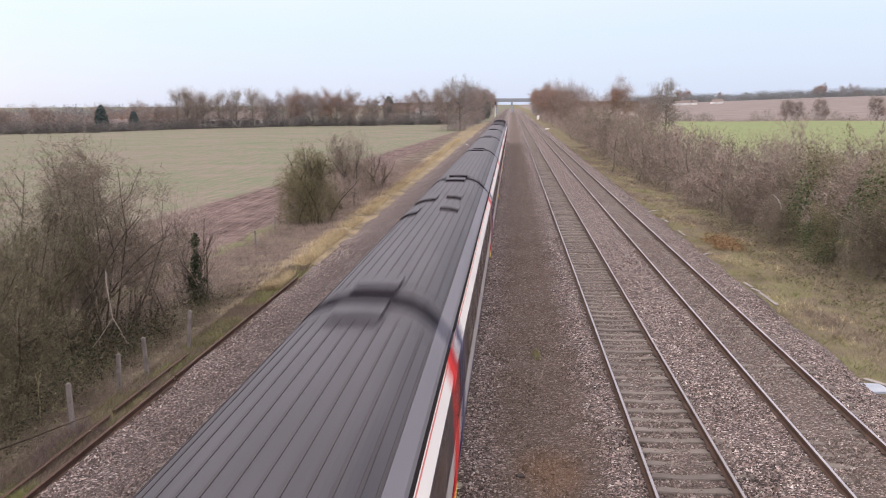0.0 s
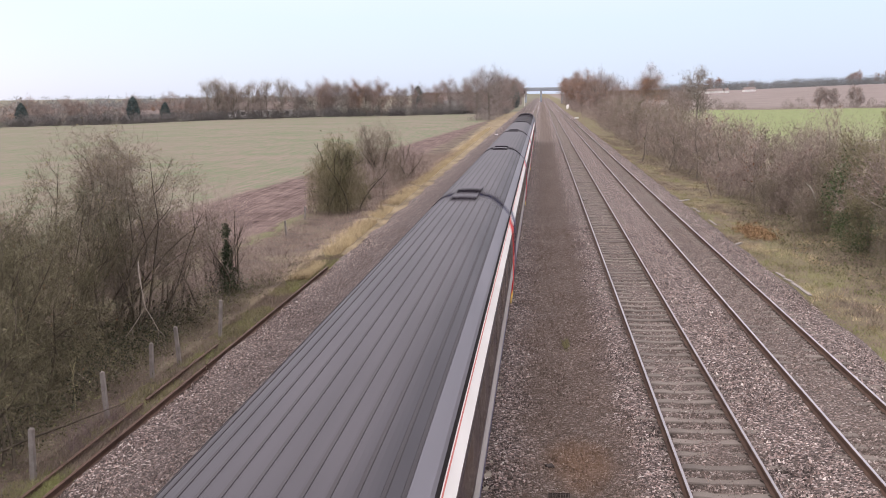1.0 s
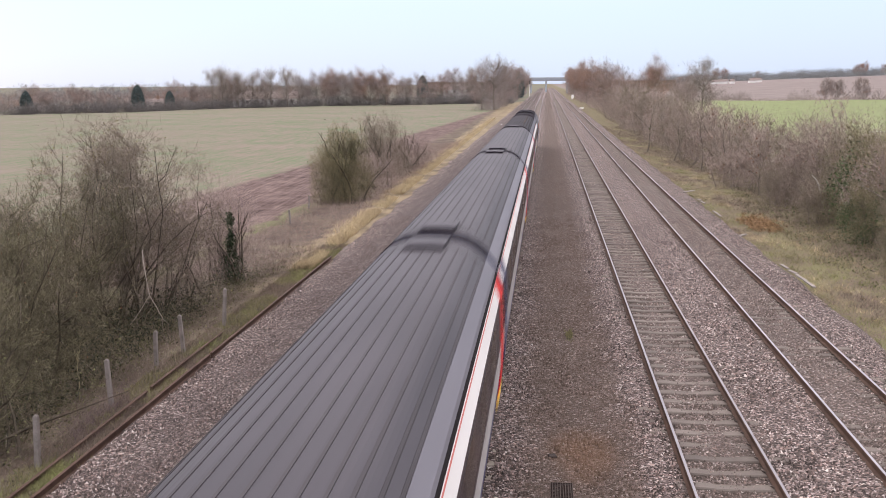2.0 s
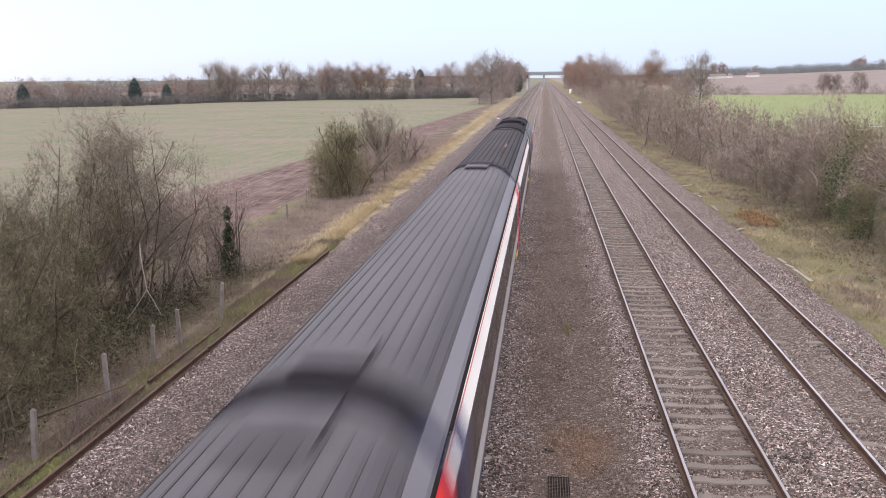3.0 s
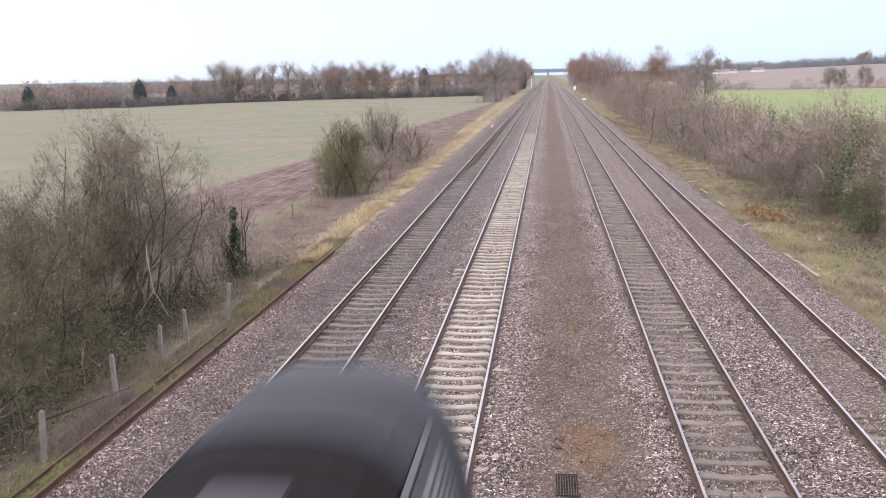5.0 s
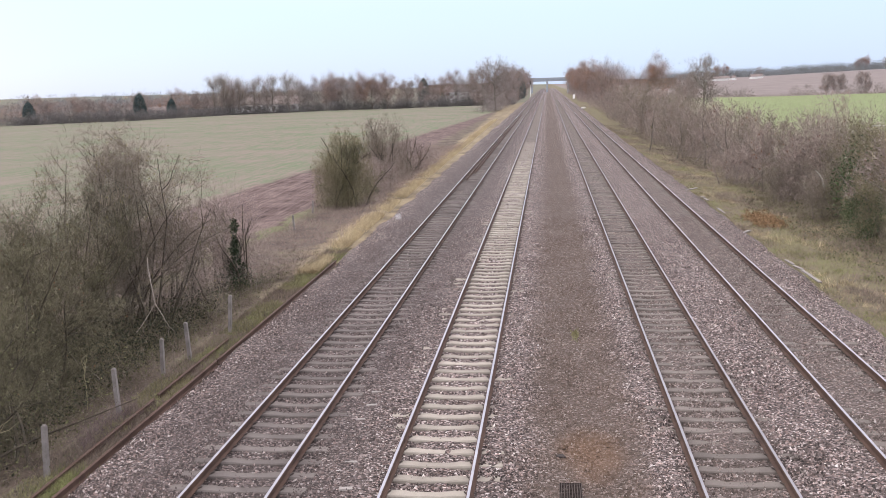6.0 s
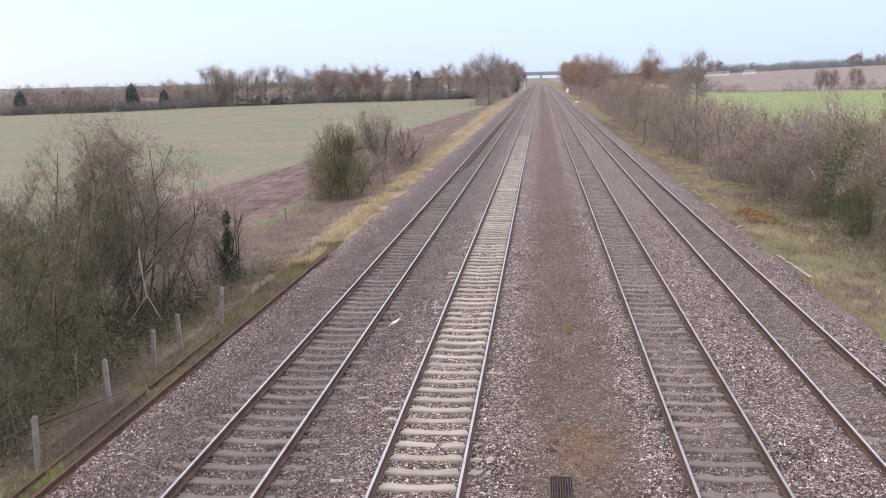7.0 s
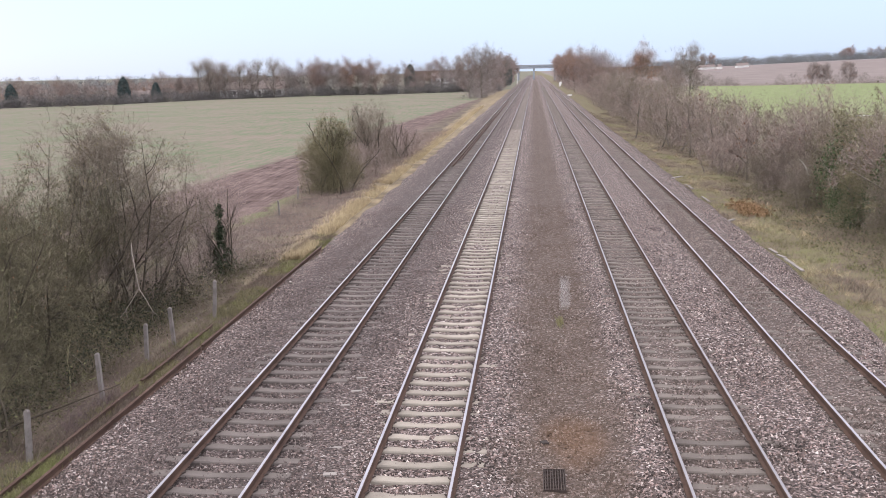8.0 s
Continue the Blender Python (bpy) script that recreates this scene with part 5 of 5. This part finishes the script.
    y = np.arange(266.0, 650, 3.0)
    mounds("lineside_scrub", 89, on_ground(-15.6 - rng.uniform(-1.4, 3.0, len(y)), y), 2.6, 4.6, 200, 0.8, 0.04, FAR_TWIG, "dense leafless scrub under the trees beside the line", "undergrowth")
    # hedge and bushes beyond the pasture
    x = np.arange(60.0, 215, 1.5)
    mounds("field_hedge", 84, on_ground(x, 385 + rng.normal(0, 0.5, len(x))), 1.3, 1.3, 80, 0.4, 0.04, TWIG, "low dark hedge between pasture and ploughed hill", "hedge")
    x = np.array([66, 70, 73, 77, 80, 98, 104, 117, 121, 124, 130, 135, 146, 152, 160, 166, 171], float)
    mounds("field_bushes", 90, on_ground(x, 389 + rng.uniform(0, 6, len(x))), 3.0, 4.2, 420, 0.9, 0.045, FAR_TWIG, "rounded leafless bushes along the pasture edge", "bushes", 500, LEAF_BRAMBLE, 0.15)
    for x, s in ((113, 0.95), (117, 0.9), (127, 1.0), (149, 1.1), (166, 0.95)):
        put(scrub, x, 394 + rng.uniform(0, 6), -1.2, rng.uniform(0, 360), s * 1.2, 1.15)
    # wood along the top of the hill
    x = rng.uniform(150, 800, 900)
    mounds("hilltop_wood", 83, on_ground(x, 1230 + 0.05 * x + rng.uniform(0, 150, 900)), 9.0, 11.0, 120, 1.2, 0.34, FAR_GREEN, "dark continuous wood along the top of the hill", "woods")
    for i in range(12):
        x, y = rng.uniform(190, 640), 1240 + rng.uniform(0, 60)
        z = float(ground_height(np.array([x]), np.array([y]))[0])
        put([oak2, bare[1], oak][i % 3], x, y, z, rng.uniform(0, 360), rng.uniform(0.9, 1.4))


def animal():
    c = empty("cow", pose(47.5, 127, -1.0, 0, 0, 25), label="black cow grazing in the green pasture", category="cow")
    secs = []
    for x, r, z in ((-1.0, 0.22, 1.12), (-0.9, 0.36, 1.08), (-0.3, 0.42, 1.02), (0.4, 0.40, 1.05), (0.75, 0.32, 1.08), (0.95, 0.18, 1.10)):
        secs.append([(x, r * 0.75 * math.cos(a), z + r * math.sin(a)) for a in np.linspace(0, 2 * math.pi, 11)[:-1]])
    part("body", lofted(secs), COW, c, smooth=True)
    part("head", lofted([[(x, w * math.cos(a), z + w * math.sin(a)) for a in np.linspace(0, 2 * math.pi, 9)[:-1]] for x, w, z in ((0.85, 0.2, 1.1), (1.2, 0.15, 0.8), (1.4, 0.15, 0.5), (1.5, 0.09, 0.25))]), COW, c, smooth=True)
    for x in (-0.75, 0.6):
        for y in (-0.2, 0.2):
            part("leg", lofted([[(x + w * math.cos(a), y + w * math.sin(a), z) for a in np.linspace(0, 2 * math.pi, 7)[:-1]] for z, w in ((0.9, 0.13), (0.45, 0.07), (0.0, 0.06))]), COW, c)
    v, f = prisms([[-1.0, 0, 1.2]], [[-1.1, 0, 0.45]], [0.03], [0.04], 5)
    joined("tail", mesh_of("tail", v, f, COW), c)


left_bushes()
verges()
right_hedge()
hedge_deadwood()
far_trees()
animal()


# ---------------------------------------------------------------- the train
SIDE = [(1.22, 0.95), (1.33, 1.25), (1.355, 1.69), (1.358, 2.15), (1.352, 2.60), (1.335, 2.93), (1.225, 3.25)]
TOP = [(1.225, 3.25), (1.19, 3.34), (1.05, 3.507), (0.85, 3.69), (0.73, 3.765), (0.60, 3.82), (0.35, 3.868), (0.0, 3.885)]


def rounded(pts, n=3):
    """A smoother run of points through the given ones."""
    out = []
    for k in range(len(pts) - 1):
        a, b, c, d = (Vector(pts[max(0, min(len(pts) - 1, k + i))]) for i in (-1, 0, 1, 2))
        for t in (i / n for i in range(n)):
            out.append(tuple(0.5 * (2 * b + (c - a) * t + (2 * a - 5 * b + 4 * c - d) * t * t + (3 * b - a - 3 * c + d) * t ** 3)))
    return out + [pts[-1]]


EAVES, CROWN = TOP[:3], TOP[2:]
TOP = EAVES[:-1] + rounded(CROWN)
OUTLINE = SIDE + TOP[1:] + [(-x, z) for x, z in TOP[-2:0:-1]] + [(-x, z) for x, z in SIDE[::-1]]


def side_x(z):
    return float(np.interp(z, [p[1] for p in SIDE], [p[0] for p in SIDE]))


def top_z(x):
    return float(np.interp(abs(x), [p[0] for p in TOP[::-1]], [p[1] for p in TOP[::-1]]))


def band(z0, z1, y0, y1, side, proud=0.006, deep=0.02):
    """A panel that follows the body side between two heights."""
    zs = [z0] + [z for _, z in SIDE if z0 < z < z1] + [z1]
    outer = [(side * (side_x(z) + proud), z) for z in zs]
    inner = [(side * (side_x(z) - deep), z) for z in zs[::-1]]
    return swept(outer + inner, y0, y1)


def roof_panel(x0, x1, y0, y1, rise, deep=0.03, n=4):
    xs = [x0 + (x1 - x0) * i / n for i in range(n + 1)]
    return swept([(x, top_z(x) + rise) for x in xs] + [(x, top_z(x) - deep) for x in xs[::-1]], y0, y1)


def wheel(parent, x, y):
    ring = [(0.0, 0.46), (0.12, 0.46), (0.135, 0.49), (0.15, 0.49), (0.15, 0.30), (0.09, 0.26), (0.09, 0.0)]
    bm = bmesh.new()
    n = 20
    rows = [[bm.verts.new((math.copysign(a, x), r * math.cos(k * 2 * math.pi / n), r * math.sin(k * 2 * math.pi / n))) for a, r in ring[:-1]] for k in range(n)]
    for k in range(n):
        a, b = rows[k], rows[(k + 1) % n]
        for i in range(len(a) - 1):
            bm.faces.new((a[i], a[i + 1], b[i + 1], b[i]))
    bm.faces.new([r[0] for r in rows])
    bm.faces.new([r[-1] for r in rows][::-1])
    bmesh.ops.recalc_face_normals(bm, faces=bm.faces)
    part("wheel", bm, UNDER, parent, m=pose(x - math.copysign(0.07, x), y, 0.47))


def bogie(parent, y):
    bm = bmesh.new()
    for s in (-1, 1):
        box(bm, s * 1.0 - 0.08, s * 1.0 + 0.08, y - 1.75, y + 1.75, 0.42, 0.68, 0.03)
        for d in (-1.3, 1.3):
            box(bm, s * 1.02 - 0.13, s * 1.02 + 0.13, y + d - 0.2, y + d + 0.2, 0.30, 0.62, 0.03)
    box(bm, -1.0, 1.0, y - 0.35, y + 0.35, 0.45, 0.8, 0.03)
    b = part("bogie", bm, UNDER, parent)
    for d in (-1.3, 1.3):
        for s in (-1, 1):
            wheel(b, s * 0.75, y + d)


def ends(parent, length):
    for y0, y1 in ((0.02, 0.22), (length - 0.22, length - 0.02)):
        part("gangway", cube(-0.5, 0.5, y0, y1, 1.05, 3.35, 0.03), BLACK, parent, "black rubber gangway")
        part("coupler", cube(-0.14, 0.14, y0, y1, 0.75, 1.02, 0.02), UNDER, parent)


def coach(label, roof, rib, streak=False, buffet=False):
    """A 23 m coach; its near end at the origin, running along y."""
    L, a, z = 23.0, 0.22, 22.78
    c = empty("railway_coach", label=label, category="train coach", group="coaches of the passing train")
    part("body", swept([(x * 0.992, h - 0.006) for x, h in OUTLINE], a, z), BLUE, c)
    part("roof", swept([(x, h) for x, h in TOP[2:]] + [(-x, h) for x, h in TOP[-2:1:-1]] + [(-1.05, 3.48), (1.05, 3.48)], a, z), roof, c, smooth=False)
    for s in (-1, 1):
        part("roof_shoulder", swept([(s * 1.228, 3.262), (s * 1.194, 3.344), (s * 1.052, 3.512), (s * 1.02, 3.50), (s * 1.16, 3.33), (s * 1.20, 3.255)], a, z), SHOULDER_DARK if streak else SHOULDER, c, "sooty grey roof edge" if streak else "smooth grey roof edge, lightened for reflected sky")
        part("gutter", swept([(s * 1.215, 3.235), (s * 1.252, 3.235), (s * 1.252, 3.275), (s * 1.215, 3.285)], a, z), BLACK, c, "black rain gutter")
        part("upper_stripe", band(2.94, 3.235, a, z, s), WHITE, c, "off-white stripe under the gutter")
        part("red_line", band(3.165, 3.187, a, z, s, 0.010), RED_LINE, c, "thin red line")
        wb = part("window_band", band(2.10, 2.94, a, z, s), WINDOW_BAND, c, "dark purple-brown window band")
        part("lower_stripe", band(1.60, 2.10, a, z, s), GREY_STRIPE, c, "pale grey stripe below the windows")
        for i in range(8):
            y = 2.55 + i * 2.28
            part("window", band(2.22, 2.86, y, y + 1.75, s, 0.012), WINDOW, wb)
        for y0, y1, paint, tag in ((21.75, 22.74, WINDOW_BAND if streak else RED, "dark passenger door" if streak else "red passenger door"), (0.55, 1.4, BLUE, "dark blue passenger door")):
            d = part("door", band(1.02, 3.22, y0, y1, s, 0.016), paint, c, tag)
            part("door_window", band(2.22, 2.86, y0 + 0.32, y1 - 0.32, s, 0.022), WINDOW, d)
        part("step_edge", cube(s * 1.30 - 0.03, s * 1.30 + 0.03, 21.7, 22.75, 0.98, 1.03), YELLOW, c, "yellow door step")
    for x in (-1.03, -0.905, -0.74, -0.57, -0.39, -0.2, 0.0, 0.2, 0.39, 0.57, 0.74, 0.905, 1.03):
        h = top_z(x)
        part("roof_rib", swept([(x - 0.022, top_z(x - 0.022) - 0.01), (x - 0.014, top_z(x - 0.014) + 0.009), (x + 0.014, top_z(x + 0.014) + 0.009), (x + 0.022, top_z(x + 0.022) - 0.01)], a + 0.9, z - 0.9), rib, c)
    for y0, y1 in ((a + 0.02, a + 0.16), (z - (0.5 if streak else 0.16), z - 0.02)):
        part("end_band", roof_panel(-1.04, 1.04, y0, y1, 0.018, n=10), ROOF_DARK, c, "sooty dark band across the roof end")
    for y0, y1 in ((a + 0.78, a + 0.86), (z - 0.86, z - 0.78)):
        part("roof_seam", roof_panel(-1.04, 1.04, y0, y1, 0.012, n=10), rib, c)
    for y in (1.05, L - 1.05):
        v = part("roof_vent", roof_panel(-0.36, 0.36, y - 0.42, y + 0.42, 0.03 if streak else 0.085), roof, c, "low raised roof ventilator")
        part("vent_louvre", cube(-0.34, 0.34, y - 0.46, y - 0.42, 3.82, 3.895 if streak else 3.955), ROOF_DARK, v)
        part("vent_louvre", cube(-0.34, 0.34, y + 0.42, y + 0.46, 3.82, 3.895 if streak else 3.955), ROOF_DARK, v)
    if buffet:
        for x, y, w in ((-0.48, 14.8, 0.62), (0.34, 15.6, 0.45), (-0.62, 11.4, 0.42), (0.40, 12.4, 0.5)):
            v = part("roof_hatch", roof_panel(x - w / 2, x + w / 2, y - 0.15, y + 1.1, 0.05), roof, c, "raised kitchen roof hatch")
            part("vent_louvre", roof_panel(x - w / 2, x + w / 2, y - 0.42, y - 0.15, 0.06), BLACK, v)
    if streak:
        part("rust_streak", roof_panel(0.48, 0.58, 8.6, 10.6, 0.006, 0.002), RUST_STREAK, c, "orange-brown rust streak")
        part("rust_streak", roof_panel(0.49, 0.55, 4.0, 22.0, 0.004, 0.002), FAINT_STREAK, c, "faint rust streak")
    part("underframe", cube(-1.15, 1.15, 5.6, 17.4, 0.35, 0.95, 0.05), UNDER, c)
    for y in (3.5, 19.5):
        bogie(c, y)
    ends(c, L)
    return c


PC_SIDE = [(1.22, 0.95), (1.34, 1.3), (1.365, 1.8), (1.36, 2.3), (1.335, 2.6), (1.27, 2.95), (1.17, 3.28), (1.03, 3.52)]
PC_TOP = rounded([(1.03, 3.52), (0.85, 3.69), (0.73, 3.765), (0.60, 3.82), (0.35, 3.868), (0.0, 3.885)])
PC_OUTLINE = PC_SIDE + PC_TOP[1:] + [(-x, z) for x, z in PC_TOP[-2:0:-1]] + [(-x, z) for x, z in PC_SIDE[::-1]]


def pc_band(z0, z1, y0, y1, side, proud=0.006, deep=0.02):
    """A panel that follows the power car's side, which leans in above the waist."""
    at = lambda z: float(np.interp(z, [p[1] for p in PC_SIDE], [p[0] for p in PC_SIDE]))
    zs = [z0] + [z for _, z in PC_SIDE if z0 < z < z1] + [z1]
    return swept([(side * (at(z) + proud), z + proud * 0.4) for z in zs] + [(side * (at(z) - deep), z - deep * 0.4) for z in zs[::-1]], y0, y1)


def power_car():
    """The diesel power car at the tail; it falls to a rounded nose at the far end."""
    c = empty("power_car", label="sooty black-roofed diesel power car with blue sides and orange flash", category="locomotive")
    part("body", swept([(x * 0.99, h - 0.012) for x, h in PC_OUTLINE], 0.25, 14.6), POWER_BLUE, c)
    secs = []
    for y, top, wide in ((14.6, 3.88, 0.995), (15.3, 3.89, 0.995), (15.85, 3.88, 0.985), (16.25, 3.82, 0.97), (16.6, 3.64, 0.955), (16.95, 3.22, 0.93), (17.3, 2.55, 0.88), (17.62, 1.85, 0.80), (17.8, 1.3, 0.66)):
        secs.append([(x * wide, y, 0.95 + (h - 0.95) * (top - 0.95) / 2.935) for x, h in PC_OUTLINE])
    nose = part("cab_nose", lofted(secs), NOSE, c, "rounded dark blue-grey cab nose", smooth=True)
    part("windscreen", lofted([[(-0.85, 16.80, 3.44), (0.85, 16.80, 3.44), (0.85, 16.78, 3.34), (-0.85, 16.78, 3.34)], [(-0.8, 17.22, 2.74), (0.8, 17.22, 2.74), (0.8, 17.16, 2.68), (-0.8, 17.16, 2.68)]]), WINDOW, nose)
    part("roof", swept([(x, h) for x, h in PC_TOP] + [(-x, h) for x, h in PC_TOP[-2::-1]] + [(-1.02, 3.48), (1.02, 3.48)], 0.25, 14.3), ROOF_DARK, c)
    for s in (-1, 1):
        part("roof_rail", swept([(s * 1.0, 3.53), (s * 1.05, 3.50), (s * 1.055, 3.555), (s * 1.01, 3.59)], 4.6, 15.0), SHOULDER_DARK, c, "grey rail along the roof edge")
        part("upper_stripe", pc_band(2.94, 3.22, 0.25, 2.6, s), GREY_STRIPE, c, "off-white stripe end")
        part("side_panel", pc_band(2.1, 2.92, 0.25, 2.2, s), SIDE_GRIME, c, "pale grimy grey side panel")
        part("door", pc_band(1.05, 2.95, 2.35, 3.1, s, 0.012), WINDOW_BAND, c, "dark guard's door")
        part("grille_panel", pc_band(2.56, 3.48, 3.3, 15.0, s, 0.004), PANEL_GREY, c)
        part("roof_shoulder", pc_band(3.26, 3.50, 0.25, 3.2, s, 0.005), SHOULDER_DARK, c, "grey roof edge")
        for i in range(9):
            z = 2.62 + i * 0.09
            part("side_louvre", pc_band(z, z + 0.045, 4.5, 14.9, s, 0.02), LOUVRE, c)
        part("orange_flash", pc_band(2.08, 2.54, 11.0, 15.0, s, 0.008), ORANGE, c, "orange flash on the side")
        part("lower_side", pc_band(1.0, 1.6, 0.3, 14.6, s, 0.008), BLUE, c)
    for i in range(9):
        x = (i - 4) * 0.211
        h = top_z(x)
        part("roof_rib", swept([(x - 0.013, h - 0.01), (x - 0.009, h + 0.012), (x + 0.009, h + 0.012), (x + 0.013, h - 0.01)], 0.9, 6.2), SOOT_RIB, c)
    part("end_band", roof_panel(-1.0, 1.0, 0.3, 1.0, 0.02, n=10), BLACK, c, "sooty dark band across the roof end")
    fan = part("cooler_grille", roof_panel(-0.95, 0.95, 6.3, 8.5, 0.035, n=8), BLACK, c, "black radiator fan grille")
    for i in range(8):
        y = 6.45 + i * 0.25
        part("grille_slat", roof_panel(-0.9, 0.9, y, y + 0.05, 0.055, 0.0, 6), ROOF_DARK, fan)
    for x0, x1 in ((-0.92, -0.04), (0.04, 0.92)):
        part("engine_hatch", roof_panel(x0, x1, 8.9, 12.1, 0.04, n=4), ROOF_DARK, c, "sooty engine roof hatch")
    part("air_intake", roof_panel(-0.98, 0.98, 12.95, 13.85, 0.03, n=8), BLACK, c, "black air intake across the roof")
    part("exhaust_port", roof_panel(-0.30, 0.30, 12.25, 12.75, 0.05), SHOULDER_DARK, c, "paler grey exhaust cover")
    part("cab_roof_edge", roof_panel(-1.0, 1.0, 14.1, 14.6, 0.05, n=10), NOSE, c)
    part("underframe", cube(-1.15, 1.15, 5.0, 13.0, 0.3, 0.95, 0.05), UNDER, c)
    for y in (3.3, 13.9):
        bogie(c, y)
    part("gangway", cube(-0.5, 0.5, 0.02, 0.25, 1.05, 3.35, 0.03), BLACK, c)
    return c


def litter():
    b = empty("paper_litter", label="white scrap of paper blown along behind the train", category="litter")
    bm = bmesh.new()
    pts = [[bm.verts.new((0.13 * (i - 1.5), 0.09 * (j - 1), 0.05 * math.sin(i * 1.7 + j) + 0.03 * j)) for j in range(3)] for i in range(4)]
    for i in range(3):
        for j in range(2):
            bm.faces.new((pts[i][j], pts[i + 1][j], pts[i + 1][j + 1], pts[i][j + 1]))
    bmesh.ops.solidify(bm, geom=bm.faces[:], thickness=0.006)
    part("sheet", bm, PAPER, b)
    return b


FAINT_STREAK = surf("faint_rust_stain", (0.027, 0.020, 0.018), (0.050, 0.036, 0.031), 0.8, gloss=0.05, local=True)
ROOF_MID = surf("grimy_roof", (0.023, 0.021, 0.0245), (0.042, 0.038, 0.044), 0.72, gloss=0.10, big=0.7, small=14, bump=0.08, local=True, stretch=(1.6, 0.25, 1))
plain = coach("dark blue coach with grey ribbed roof and red door", ROOF, ROOF_RIB)
TRAIN = [plain, coach("dark blue buffet coach with raised roof hatches", ROOF, ROOF_RIB, buffet=True)]
TRAIN += [copy_thing(plain, pose(0, 0, 0)) for _ in range(4)]
TRAIN.append(coach("dark blue coach with sooty rust-streaked ribbed roof", ROOF_MID, SOOT_RIB, streak=True))
TRAIN.append(power_car())
SCRAP = litter()
# seconds, and where the joint behind the first coach stands
RUN = [(0.0, 13.70), (0.5, -2.55), (1.0, -18.80), (1.5, -35.03), (2.0, -51.28), (2.5, -67.50), (3.0, -83.65), (3.5, -99.50), (4.0, -115.15), (4.5, -129.85),
       (5.0, -144.9), (5.5, -160.2), (6.0, -175.8), (6.5, -191.0), (7.0, -206.2), (7.5, -221.4), (8.0, -236.6)]


def motions():
    """The train runs towards and under the camera at an even speed; a scrap of paper blows about behind it."""
    for k, car in enumerate(TRAIN):
        walk(car, [(t, pose(TRACKS["b"], y + 23.0 * (k - 1), 0)) for t, y in RUN])
    walk(SCRAP, [(t, pose(x, y, z, a, b, c)) for t, x, y, z, a, b, c in LITTER])


LITTER = [
    (0.0, -7.6, 160.0, -0.2, 5, 5, 0), (4.6, -7.6, 158.0, -0.2, 5, 5, 20), (5.2, -6.9, 92.0, 0.5, 60, 30, 60), (5.8, -6.65, 49.4, 0.2, 80, 10, 90), (6.2, -8.76, 43.2, 0.2, 30, 60, 120), (6.4, -7.83, 35.4, 0.1, 60, 40, 150),
    (6.5, -7.09, 33.7, 0.0, 20, 30, 180), (6.7, -6.0, 30.7, 0.0, 50, 50, 200), (6.8, -4.7, 25.8, 0.0, 70, 10, 220), (7.0, -4.09, 25.0, 0.1, 10, 5, 240), (7.1, -3.51, 25.9, 0.2, 10, 20, 250), (7.2, -2.26, 29.5, 0.4, 40, 30, 260),
    (7.3, -1.67, 34.3, 0.5, 30, 40, 280), (7.4, -0.88, 44.2, 0.6, 50, 30, 300), (7.5, -0.27, 49.0, 0.8, 40, 20, 320), (7.6, -0.24, 46.2, 0.9, 30, 40, 340), (7.8, 0.83, 41.8, 0.9, 20, 50, 370), (7.9, 0.98, 35.6, 0.9, 60, 30, 385), (8.0, 0.81, 25.5, 0.7, 78, 10, 400),
]
motions()
